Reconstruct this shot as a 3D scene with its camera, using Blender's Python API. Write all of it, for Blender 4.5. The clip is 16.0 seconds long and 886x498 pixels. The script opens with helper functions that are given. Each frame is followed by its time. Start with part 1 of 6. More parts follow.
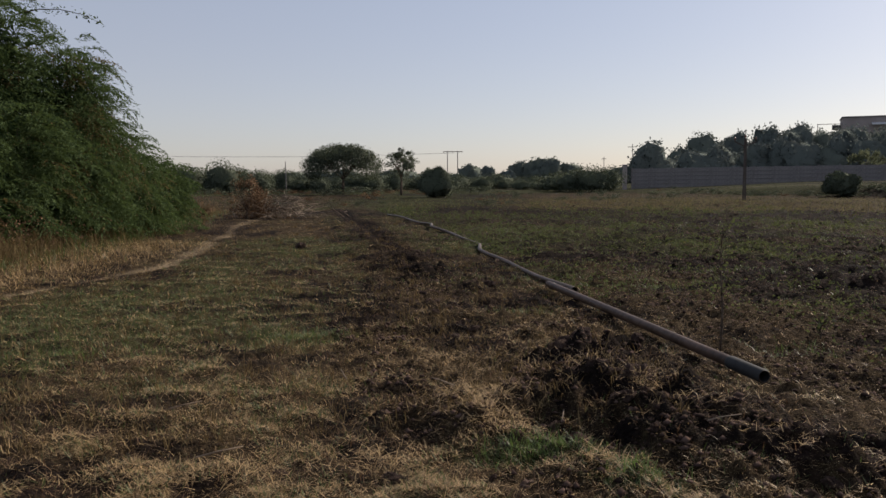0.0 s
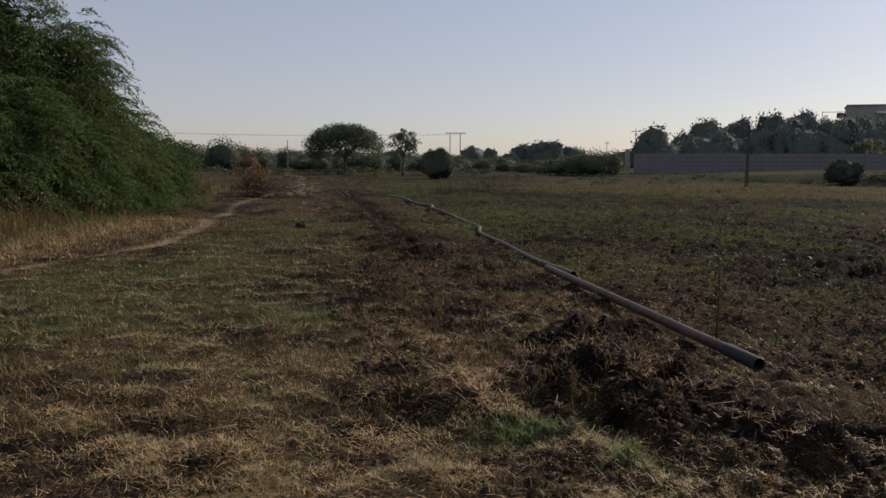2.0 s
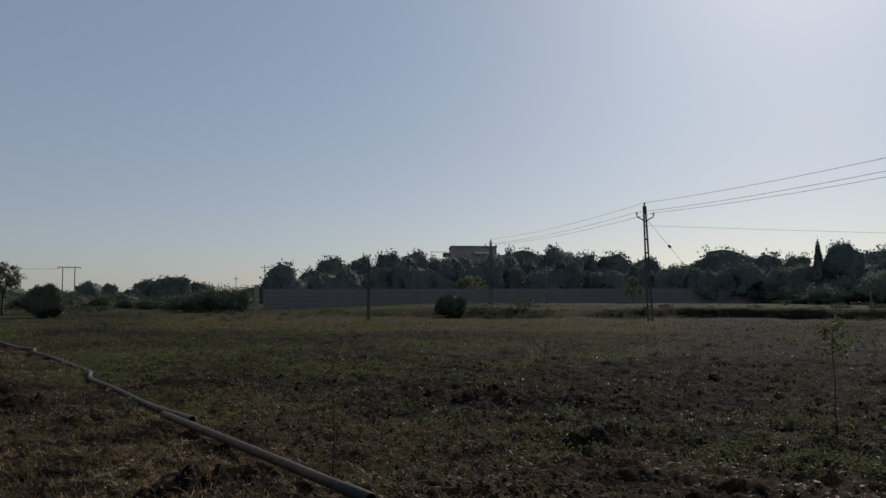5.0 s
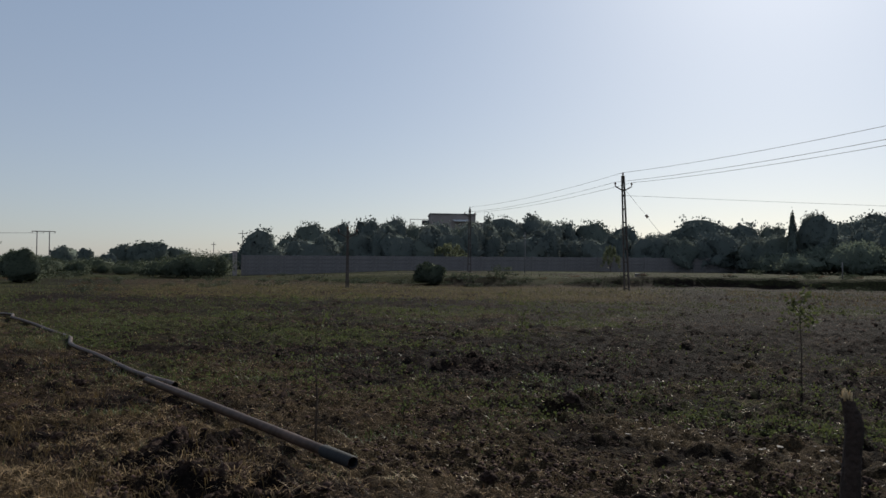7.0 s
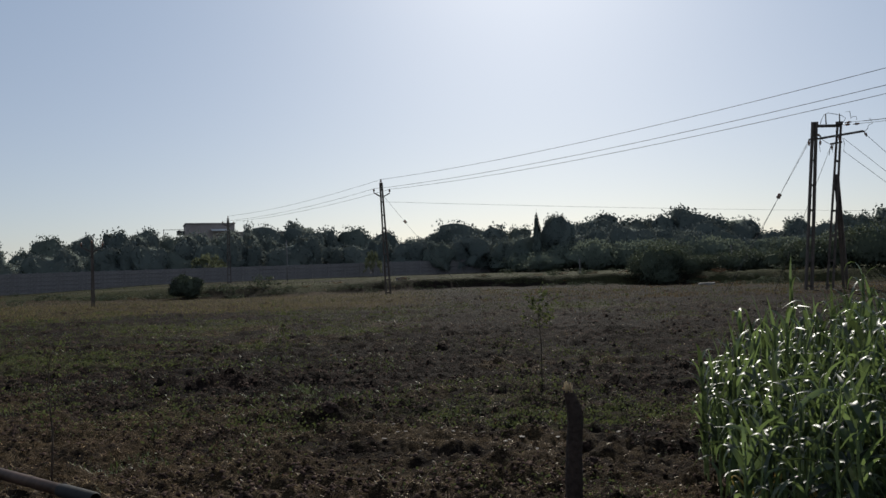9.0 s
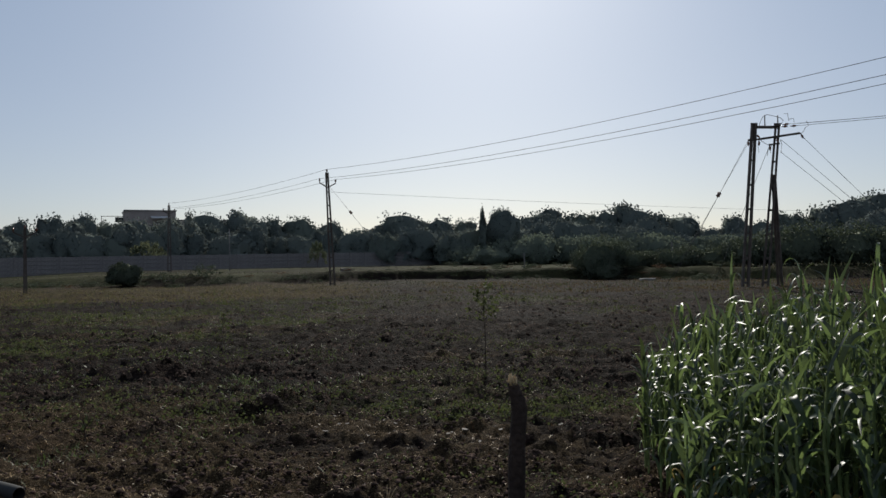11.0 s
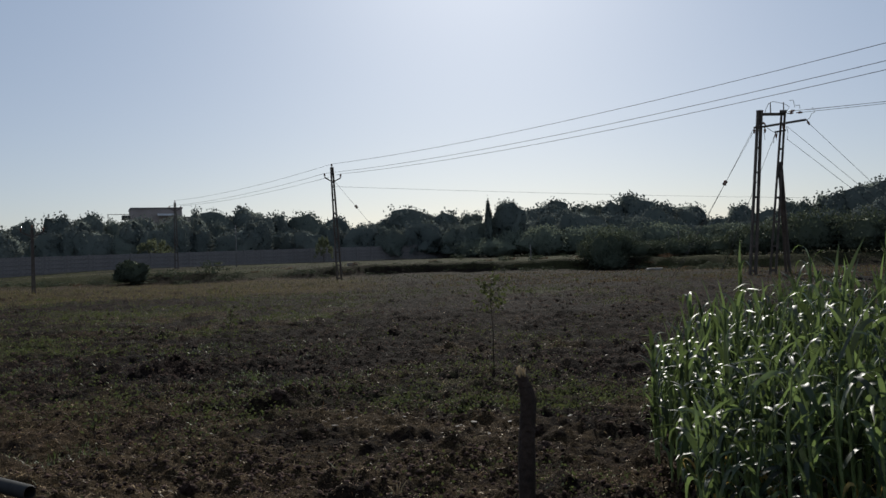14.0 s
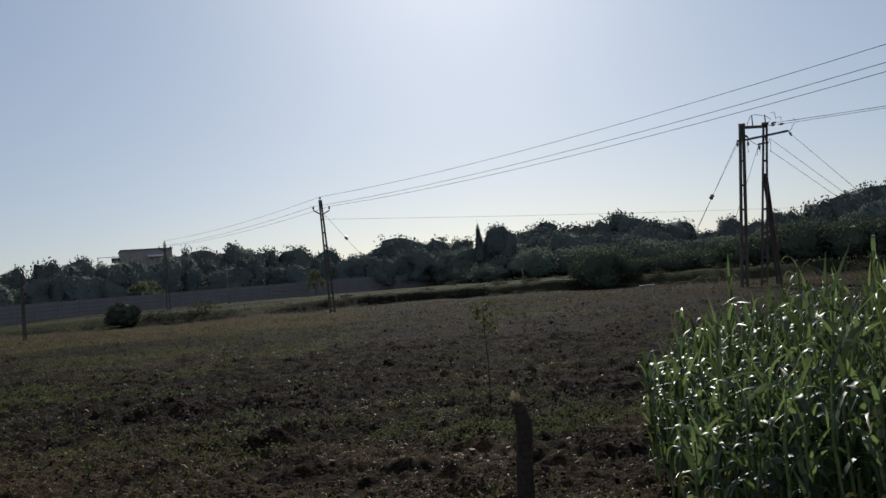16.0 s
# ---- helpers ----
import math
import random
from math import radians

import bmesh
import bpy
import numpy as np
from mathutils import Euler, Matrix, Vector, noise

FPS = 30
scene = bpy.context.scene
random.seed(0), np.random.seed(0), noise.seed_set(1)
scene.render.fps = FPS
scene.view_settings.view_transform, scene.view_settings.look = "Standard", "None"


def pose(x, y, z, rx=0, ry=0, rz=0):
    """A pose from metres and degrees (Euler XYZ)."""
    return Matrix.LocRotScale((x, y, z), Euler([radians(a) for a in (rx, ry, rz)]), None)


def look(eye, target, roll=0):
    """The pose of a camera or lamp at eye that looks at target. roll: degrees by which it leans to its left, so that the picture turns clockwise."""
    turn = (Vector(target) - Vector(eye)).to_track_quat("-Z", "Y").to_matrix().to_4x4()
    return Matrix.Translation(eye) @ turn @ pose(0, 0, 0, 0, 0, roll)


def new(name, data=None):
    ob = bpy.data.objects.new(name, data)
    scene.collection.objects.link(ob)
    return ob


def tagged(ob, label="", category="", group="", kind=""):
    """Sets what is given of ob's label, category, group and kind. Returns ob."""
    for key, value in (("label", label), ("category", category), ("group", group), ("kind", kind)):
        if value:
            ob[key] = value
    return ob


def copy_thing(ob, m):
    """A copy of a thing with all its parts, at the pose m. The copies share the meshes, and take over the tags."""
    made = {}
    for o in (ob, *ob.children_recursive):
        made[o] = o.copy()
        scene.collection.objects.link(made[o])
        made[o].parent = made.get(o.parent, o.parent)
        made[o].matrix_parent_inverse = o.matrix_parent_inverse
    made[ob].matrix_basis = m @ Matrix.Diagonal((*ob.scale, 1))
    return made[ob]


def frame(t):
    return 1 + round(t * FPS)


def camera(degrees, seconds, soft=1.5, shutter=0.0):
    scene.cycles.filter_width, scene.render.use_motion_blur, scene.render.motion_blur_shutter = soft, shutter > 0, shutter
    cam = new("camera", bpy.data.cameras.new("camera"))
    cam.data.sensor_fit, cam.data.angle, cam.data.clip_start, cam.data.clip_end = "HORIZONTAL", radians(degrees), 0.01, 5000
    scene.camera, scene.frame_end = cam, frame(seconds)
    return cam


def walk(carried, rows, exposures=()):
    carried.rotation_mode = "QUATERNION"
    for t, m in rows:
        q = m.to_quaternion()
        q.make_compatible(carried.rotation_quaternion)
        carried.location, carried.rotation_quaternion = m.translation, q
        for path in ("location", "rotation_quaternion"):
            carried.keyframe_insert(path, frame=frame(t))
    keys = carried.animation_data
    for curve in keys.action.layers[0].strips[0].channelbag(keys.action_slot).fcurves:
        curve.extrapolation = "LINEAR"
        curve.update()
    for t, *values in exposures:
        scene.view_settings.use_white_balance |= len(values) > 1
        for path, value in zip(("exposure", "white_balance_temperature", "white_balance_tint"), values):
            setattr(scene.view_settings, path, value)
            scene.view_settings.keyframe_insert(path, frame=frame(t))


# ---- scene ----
cam = camera(57.1, 16.0)
PATH = [
    (0, (0.0, 0.1, 1.427), (-0.075, 2.092, 1.26), -0.4),
    (0.5, (0.02, 0.104, 1.423), (0.051, 2.095, 1.246), 0.5),
    (1, (0.046, 0.095, 1.426), (0.141, 2.086, 1.267), 0.4),
    (1.5, (0.04, 0.101, 1.433), (0.078, 2.093, 1.268), 0.2),
    (2, (0.023, 0.109, 1.431), (-0.054, 2.097, 1.219), 0.6),
    (2.5, (0.025, 0.108, 1.441), (-0.066, 2.096, 1.246), 1.8),
    (3, (0.026, 0.105, 1.46), (-0.041, 2.1, 1.349), 1.6),
    (3.5, (0.028, 0.106, 1.459), (0.055, 2.105, 1.393), 1.8),
    (4, (0.069, 0.073, 1.476), (0.425, 2.041, 1.52), 2.0),
    (4.5, (0.132, 0.074, 1.495), (0.846, 1.938, 1.619), 0.3),
    (4.7, (0.144, 0.079, 1.483), (0.932, 1.912, 1.615), 0.1),
    (6.8, (0.053, -0.071, 1.515), (0.795, 1.785, 1.578), 0.9),
    (7, (0.058, -0.067, 1.514), (0.894, 1.75, 1.559), 0.6),
    (7.5, (0.182, 0.002, 1.521), (1.341, 1.632, 1.552), -1.2),
    (8, (0.165, -0.077, 1.552), (1.489, 1.421, 1.615), -2.6),
    (8.4, (0.121, -0.164, 1.567), (1.449, 1.33, 1.625), -2.3),
    (8.5, (0.111, -0.172, 1.56), (1.437, 1.324, 1.616), -2.0),
    (8.7, (0.107, -0.172, 1.561), (1.425, 1.331, 1.615), -1.8),
    (10.8, (0.156, -0.108, 1.545), (1.542, 1.333, 1.608), -1.2),
    (11, (0.168, -0.104, 1.546), (1.584, 1.308, 1.579), -0.9),
    (11.5, (0.176, -0.109, 1.548), (1.638, 1.256, 1.544), -0.6),
    (12, (0.171, -0.109, 1.552), (1.623, 1.266, 1.582), -0.7),
    (12.5, (0.171, -0.121, 1.554), (1.618, 1.259, 1.612), -1.2),
    (13, (0.181, -0.107, 1.549), (1.619, 1.28, 1.632), -1.8),
    (13.5, (0.183, -0.1, 1.553), (1.614, 1.294, 1.638), -2.0),
    (14, (0.185, -0.086, 1.543), (1.59, 1.337, 1.559), -1.8),
    (14.5, (0.17, -0.118, 1.547), (1.548, 1.331, 1.528), -2.3),
    (15, (0.199, -0.096, 1.546), (1.553, 1.375, 1.604), -3.6),
    (15.5, (0.195, -0.098, 1.551), (1.563, 1.358, 1.644), -4.4),
    (16, (0.202, -0.102, 1.549), (1.623, 1.303, 1.63), -4.6),
]
EXPOSURES = [(0, 0.42, 7000, 13), (1.0, 0.43, 7000, 13), (1.5, 0.35, 6950, 13), (2.0, 0.28, 6950, 13), (2.5, 0.37, 6900, 12), (3.0, 0.47, 6900, 12), (3.5, 0.40, 6850, 12), (4.0, 0.14, 6750, 10), (4.5, -0.27, 6450, 8), (7.0, 0.08, 6450, 6), (8.5, 0.07, 6450, 6), (11.0, 0.00, 6400, 6), (11.5, 0.20, 6400, 6), (12.0, 0.12, 6350, 6), (13.5, 0.05, 6350, 6), (14.0, -0.02, 6350, 6), (14.5, 0.23, 6400, 6), (15.0, 0.05, 6350, 6), (15.5, -0.04, 6350, 6), (16, 0.00, 6350, 6)]
walk(cam, [(t, look(eye, target, roll)) for t, eye, target, roll in PATH], EXPOSURES)

# ---- sky and sun ----
SUN_BEARING, SUN_HEIGHT = 48.0, 30.0      # degrees clockwise from +y, degrees up
world = bpy.data.worlds.new("hazy_sky")
scene.world = world
world.use_nodes = True
wn, wl = world.node_tree.nodes, world.node_tree.links
sky = wn.new("ShaderNodeTexSky")
sky.sky_type, sky.sun_disc = "NISHITA", False
sky.sun_elevation, sky.sun_rotation = radians(SUN_HEIGHT), radians(SUN_BEARING)
sky.air_density, sky.dust_density, sky.ozone_density, sky.altitude = 0.8, 0.9, 3.5, 0.0
haze = wn.new("ShaderNodeMix")                       # an even veil of dry-season haze over the clear sky
haze.data_type = "RGBA"
haze.inputs[0].default_value = 0.5
way = wn.new("ShaderNodeTexCoord")
split = wn.new("ShaderNodeSeparateXYZ")
veil = wn.new("ShaderNodeValToRGB")                  # dust-grey near the ground, bluer higher up
veil.color_ramp.elements[0].position, veil.color_ramp.elements[0].color = 0.0, (0.545, 0.500, 0.500, 1)
veil.color_ramp.elements[1].position, veil.color_ramp.elements[1].color = 0.30, (0.435, 0.490, 0.590, 1)
lift_ = wn.new("ShaderNodeMix")
lift_.data_type, lift_.blend_type = "RGBA", "MULTIPLY"
lift_.inputs[0].default_value = 1.0
lift_.inputs[7].default_value = (10.0, 10.0, 10.0, 1)
wl.new(way.outputs["Generated"], split.inputs[0])
wl.new(split.outputs["Z"], veil.inputs["Fac"])
wl.new(veil.outputs["Color"], lift_.inputs[6])
wl.new(lift_.outputs[2], haze.inputs[7])
wl.new(sky.outputs["Color"], haze.inputs[6])
wl.new(haze.outputs[2], wn["Background"].inputs["Color"])
wn["Background"].inputs["Strength"].default_value = 0.085
sun = new("sun", bpy.data.lights.new("sun", "SUN"))
sun.data.energy, sun.data.angle, sun.data.color = 4.0, radians(0.6), (1.0, 0.93, 0.84)
sb, se = radians(SUN_BEARING), radians(SUN_HEIGHT)
sun_way = Vector((math.sin(sb) * math.cos(se), math.cos(sb) * math.cos(se), math.sin(se)))
sun.matrix_world = look(sun_way * 80, (0, 0, 0))

# ---- small tools ----
rng = np.random.default_rng(7)


def bearing(deg, dist):
    """Plan place at a compass bearing (clockwise from +y) and distance from the origin."""
    return dist * math.sin(radians(deg)), dist * math.cos(radians(deg))


def hash2(ix, iy, seed):
    h = (ix.astype(np.int64) * 374761393 + iy.astype(np.int64) * 668265263 + seed * 974634777) & 0x7FFFFFFF
    h = ((h ^ (h >> 13)) * 1274126177) & 0x7FFFFFFF
    return ((h ^ (h >> 16)) & 0xFFFF) / 65535.0


def vnoise(x, y, seed=0):
    """Smooth value noise, 0 to 1."""
    x, y = np.asarray(x, float), np.asarray(y, float)
    ix, iy = np.floor(x), np.floor(y)
    fx, fy = x - ix, y - iy
    fx, fy = fx * fx * (3 - 2 * fx), fy * fy * (3 - 2 * fy)
    a, b = hash2(ix, iy, seed), hash2(ix + 1, iy, seed)
    c, d = hash2(ix, iy + 1, seed), hash2(ix + 1, iy + 1, seed)
    return (a * (1 - fx) + b * fx) * (1 - fy) + (c * (1 - fx) + d * fx) * fy


def fbm(x, y, scale, octaves=3, seed=0):
    total, amp, norm = 0.0, 1.0, 0.0
    for o in range(octaves):
        total = total + amp * vnoise(x / scale * 2 ** o + 17.3 * o, y / scale * 2 ** o - 9.1 * o, seed + o)
        norm += amp
        amp *= 0.5
    return total / norm


def step(a, b, v):
    k = np.clip((v - a) / (b - a), 0, 1)
    return k * k * (3 - 2 * k)


def mesh_np(name, verts, faces, smooth=False):
    """A mesh from vertex rows and faces that all have the same number of corners."""
    verts, faces = np.asarray(verts, np.float32), np.asarray(faces, np.int32)
    me = bpy.data.meshes.new(name)
    n, k = faces.shape
    me.vertices.add(len(verts))
    me.vertices.foreach_set("co", verts.ravel())
    me.loops.add(n * k)
    me.loops.foreach_set("vertex_index", faces.ravel())
    me.polygons.add(n)
    me.polygons.foreach_set("loop_start", np.arange(n, dtype=np.int32) * k)
    me.polygons.foreach_set("loop_total", np.full(n, k, np.int32))
    if smooth:
        me.polygons.foreach_set("use_smooth", np.ones(n, bool))
    me.update(calc_edges=True)
    me.validate()
    return me


def thing(name, data, material, at=None, parent=None, label="", category="", group="", kind=""):
    """Links a mesh or bmesh as an object."""
    if isinstance(data, bmesh.types.BMesh):
        me = bpy.data.meshes.new(name)
        data.to_mesh(me)
        data.free()
        data = me
    if data is not None and material is not None and not data.materials:
        data.materials.append(material)
    ob = new(name, data)
    if at is not None:
        ob.matrix_basis = at
    if parent is not None:
        ob.parent = parent
    return tagged(ob, label, category, group, kind)


def part(name, data, material, parent, label=""):
    return thing(name, data, material, None, parent, label)


def tube_into(bm, pts, radii, sides=8, cap=True):
    """A tapered tube along points, into a bmesh."""
    rings, up = [], Vector((0, 0, 1))
    pts = [Vector(p) for p in pts]
    for i, p in enumerate(pts):
        d = (pts[min(i + 1, len(pts) - 1)] - pts[max(i - 1, 0)]).normalized()
        u = d.cross(up)
        u = (d.cross(Vector((1, 0, 0))) if u.length < 0.05 else u).normalized()
        v = d.cross(u)
        rings.append([bm.verts.new(p + radii[i] * (math.cos(a) * u + math.sin(a) * v))
                      for a in (2 * math.pi * k / sides for k in range(sides))])
    for r0, r1 in zip(rings, rings[1:]):
        for k in range(sides):
            f = bm.faces.new((r0[k], r0[(k + 1) % sides], r1[(k + 1) % sides], r1[k]))
            f.smooth = True
    if cap:
        bm.faces.new(rings[0][::-1])
        bm.faces.new(rings[-1])


def box_into(bm, size, m):
    """A box with slightly broken edges, into a bmesh."""
    made = bmesh.ops.create_cube(bm, size=1.0, matrix=m @ Matrix.Diagonal((*size, 1)))
    return made["verts"]


def beam_into(bm, a, b, w, d, turn=0.0):
    """A straight bar of section w x d from a to b."""
    a, b = Vector(a), Vector(b)
    q = (b - a).to_track_quat("Z", "Y").to_matrix().to_4x4()
    box_into(bm, (w, d, (b - a).length), Matrix.Translation((a + b) / 2) @ q @ pose(0, 0, 0, 0, 0, turn))


def leaf_quads(c, size, stretch=1.6, droop=None):
    """Small leaf faces of random turn at the centres c."""
    n = len(c)
    u = rng.normal(0, 1, (n, 3))
    if droop is not None:
        u = u * 0.35 + droop
    u /= np.linalg.norm(u, axis=1)[:, None]
    w = rng.normal(0, 1, (n, 3))
    v = np.cross(u, w)
    v /= np.linalg.norm(v, axis=1)[:, None]
    u, v = u * (size * stretch / 2)[:, None], v * (size / 2)[:, None]
    q = np.stack([c - u, c + 0.1 * u + v, c + u, c + 0.1 * u - v], 1).reshape(-1, 3)
    f = np.arange(4 * n).reshape(n, 4)
    return q, f


# ---- materials ----
def material(name, base, rough=0.8, vary=0.3, grain=20.0, coarse=2.0, bump=0.3, metal=0.0, island=False, hue2=None, spec=0.3, dist=0.01):
    """A weathered surface: two scales of tone, fine relief; island: each loose piece has a tone of its own."""
    m = bpy.data.materials.new(name)
    m.use_nodes = True
    n, l = m.node_tree.nodes, m.node_tree.links
    b = n["Principled BSDF"]
    b.inputs["Roughness"].default_value, b.inputs["Metallic"].default_value = rough, metal
    b.inputs["Specular IOR Level"].default_value = spec
    co = n.new("ShaderNodeTexCoord")
    fine, wide = n.new("ShaderNodeTexNoise"), n.new("ShaderNodeTexNoise")
    fine.inputs["Scale"].default_value, wide.inputs["Scale"].default_value = grain, coarse
    fine.inputs["Detail"].default_value = 6
    for t in (fine, wide):
        l.new(co.outputs["Object"], t.inputs["Vector"])
    mixer = n.new("ShaderNodeMath")
    mixer.operation = "MULTIPLY_ADD"
    mixer.inputs[1].default_value = 0.5
    half = n.new("ShaderNodeMath")
    half.operation = "MULTIPLY"
    half.inputs[1].default_value = 0.5
    l.new(fine.outputs["Fac"], mixer.inputs[0])
    l.new(wide.outputs["Fac"], half.inputs[0])
    l.new(half.outputs[0], mixer.inputs[2])
    ramp = n.new("ShaderNodeValToRGB")
    second = hue2 or base
    lo = [c * (1 - vary) for c in base]
    hi = [min(c * (1 + vary), 0.95) for c in second]
    ramp.color_ramp.elements[0].position, ramp.color_ramp.elements[1].position = 0.32, 0.68
    ramp.color_ramp.elements[0].color, ramp.color_ramp.elements[1].color = (*lo, 1), (*hi, 1)
    src = mixer.outputs[0]
    if island:
        geo = n.new("ShaderNodeNewGeometry")
        add = n.new("ShaderNodeMix")
        add.data_type = "FLOAT"
        add.inputs[0].default_value = 0.65
        l.new(src, add.inputs[2])
        l.new(geo.outputs["Random Per Island"], add.inputs[3])
        src = add.outputs[0]
        ramp.color_ramp.elements[0].position, ramp.color_ramp.elements[1].position = 0.15, 0.85
    l.new(src, ramp.inputs["Fac"])
    l.new(ramp.outputs["Color"], b.inputs["Base Color"])
    if bump:
        bm_ = n.new("ShaderNodeBump")
        bm_.inputs["Strength"].default_value, bm_.inputs["Distance"].default_value = bump, dist
        l.new(fine.outputs["Fac"], bm_.inputs["Height"])
        l.new(bm_.outputs["Normal"], b.inputs["Normal"])
    return m


def leaf_material(name, base, hue2, through_tone, share=0.35, rough=0.8, spec=0.06, coarse=1.5, single=False, vary=0.35):
    """Leaves that let some light through."""
    m = material(name, base, rough, vary, 12.0, coarse, 0.0, island=True, hue2=hue2, spec=spec)
    n, l = m.node_tree.nodes, m.node_tree.links
    b, out = n["Principled BSDF"], n["Material Output"]
    tr, mx = n.new("ShaderNodeBsdfTranslucent"), n.new("ShaderNodeMixShader")
    tr.inputs["Color"].default_value = (*through_tone, 1)
    mx.inputs[0].default_value = share
    l.new(b.outputs[0], mx.inputs[1])
    l.new(tr.outputs[0], mx.inputs[2])
    l.new(mx.outputs[0], out.inputs["Surface"])
    if single:                                    # leaves that are objects of their own differ too
        geo = next(k for k in n if k.bl_idname == "ShaderNodeNewGeometry")
        info, add, fr = n.new("ShaderNodeObjectInfo"), n.new("ShaderNodeMath"), n.new("ShaderNodeMath")
        add.operation, fr.operation = "ADD", "FRACT"
        to = [k.to_socket for k in geo.outputs["Random Per Island"].links]
        l.new(geo.outputs["Random Per Island"], add.inputs[0])
        l.new(info.outputs["Random"], add.inputs[1])
        l.new(add.outputs[0], fr.inputs[0])
        for k in to:
            l.new(fr.outputs[0], k)
        rng_, mul = n.new("ShaderNodeMapRange"), n.new("ShaderNodeMix")
        rng_.inputs["To Min"].default_value, rng_.inputs["To Max"].default_value = 0.25, 1.5
        mul.data_type, mul.blend_type = "RGBA", "MULTIPLY"
        mul.inputs[0].default_value = 1.0
        mul.inputs[6].default_value = (*through_tone, 1)
        l.new(fr.outputs[0], rng_.inputs["Value"])
        l.new(rng_.outputs[0], mul.inputs[7])
        l.new(mul.outputs[2], tr.inputs["Color"])
    return m


def ground_material():
    """Dark clay soil, straw litter, low green growth and a trodden path, by the masks of the sheet, with shade in the
    darkest tones.
    """
    m = bpy.data.materials.new("field_ground")
    m.use_nodes = True
    n, l = m.node_tree.nodes, m.node_tree.links
    b = n["Principled BSDF"]
    b.inputs["Roughness"].default_value = 0.9
    b.inputs["Specular IOR Level"].default_value = 0.02
    co = n.new("ShaderNodeTexCoord")

    def noise_tex(scale, detail=6, rough=0.6):
        t = n.new("ShaderNodeTexNoise")
        t.inputs["Scale"].default_value, t.inputs["Detail"].default_value, t.inputs["Roughness"].default_value = scale, detail, rough
        l.new(co.outputs["Object"], t.inputs["Vector"])
        return t.outputs["Fac"]

    def tone(src, lo, hi, a=0.35, c=0.65):
        r = n.new("ShaderNodeValToRGB")
        r.color_ramp.elements[0].position, r.color_ramp.elements[1].position = a, c
        r.color_ramp.elements[0].color, r.color_ramp.elements[1].color = (*lo, 1), (*hi, 1)
        l.new(src, r.inputs["Fac"])
        return r.outputs["Color"]

    def mask(name, wob, amount):
        at = n.new("ShaderNodeAttribute")
        at.attribute_name = name
        sub = n.new("ShaderNodeMath")
        sub.operation, sub.inputs[1].default_value = "SUBTRACT", 0.5
        l.new(wob, sub.inputs[0])
        mad = n.new("ShaderNodeMath")
        mad.operation, mad.inputs[1].default_value = "MULTIPLY_ADD", amount
        l.new(sub.outputs[0], mad.inputs[0])
        l.new(at.outputs["Fac"], mad.inputs[2])
        r = n.new("ShaderNodeMapRange")
        r.inputs["From Min"].default_value, r.inputs["From Max"].default_value = 0.3, 0.7
        l.new(mad.outputs[0], r.inputs["Value"])
        return r.outputs[0]

    def mix(fac, a, c):
        x = n.new("ShaderNodeMix")
        x.data_type = "RGBA"
        l.new(fac, x.inputs[0])
        l.new(a, x.inputs[6])
        l.new(c, x.inputs[7])
        return x.outputs[2]

    fine, mid, tiny = noise_tex(30), noise_tex(7), noise_tex(90, 3)
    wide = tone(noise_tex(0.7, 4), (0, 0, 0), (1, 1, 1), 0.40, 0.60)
    # near-black tones and blotches put the shade of clods into the soil colour
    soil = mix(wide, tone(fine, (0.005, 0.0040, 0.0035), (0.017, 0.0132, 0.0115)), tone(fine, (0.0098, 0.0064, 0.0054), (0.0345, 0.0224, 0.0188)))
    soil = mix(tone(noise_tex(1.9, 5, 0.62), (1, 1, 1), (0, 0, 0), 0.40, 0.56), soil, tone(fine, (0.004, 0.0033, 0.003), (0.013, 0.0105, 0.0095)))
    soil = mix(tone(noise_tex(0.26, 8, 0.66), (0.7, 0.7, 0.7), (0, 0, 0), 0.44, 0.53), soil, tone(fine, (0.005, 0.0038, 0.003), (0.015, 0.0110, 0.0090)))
    # straw and green kept dark, as the shaded layer under the blades
    straw = mix(mid, tone(tiny, (0.009, 0.0065, 0.0045), (0.100, 0.071, 0.038)), tone(fine, (0.011, 0.0075, 0.005), (0.070, 0.046, 0.026)))
    green = mix(mid, tone(tiny, (0.014, 0.016, 0.007), (0.064, 0.070, 0.029)), tone(fine, (0.020, 0.021, 0.009), (0.072, 0.076, 0.033)))
    path = tone(fine, (0.14, 0.102, 0.066), (0.31, 0.235, 0.155))
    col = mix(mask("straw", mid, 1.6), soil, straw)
    col = mix(mask("green", mid, 1.6), col, green)
    col = mix(mask("path", fine, 0.7), col, path)
    bits, gap_shade = noise_tex(150, 2, 0.5), noise_tex(38, 4, 0.6)
    bit_tone = tone(noise_tex(60, 2), (0.09, 0.068, 0.042), (0.32, 0.25, 0.155))
    # dark gaps and hollows: shade between straw and clods put into the colour
    col = mix(tone(gap_shade, (0.75, 0.75, 0.75), (0, 0, 0), 0.38, 0.44), col, tone(fine, (0.008, 0.006, 0.005), (0.020, 0.015, 0.012)))
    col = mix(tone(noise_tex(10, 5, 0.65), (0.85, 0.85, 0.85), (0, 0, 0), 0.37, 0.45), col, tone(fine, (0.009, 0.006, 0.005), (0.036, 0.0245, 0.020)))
    share = n.new("ShaderNodeMath")
    share.operation = "MULTIPLY"
    lots = n.new("ShaderNodeMapRange")
    lots.inputs["To Min"].default_value = 0.05
    l.new(mask("straw", mid, 1.6), lots.inputs["Value"])
    l.new(tone(bits, (0, 0, 0), (0.9, 0.9, 0.9), 0.62, 0.67), share.inputs[0])
    l.new(lots.outputs[0], share.inputs[1])
    col = mix(share.outputs[0], col, bit_tone)
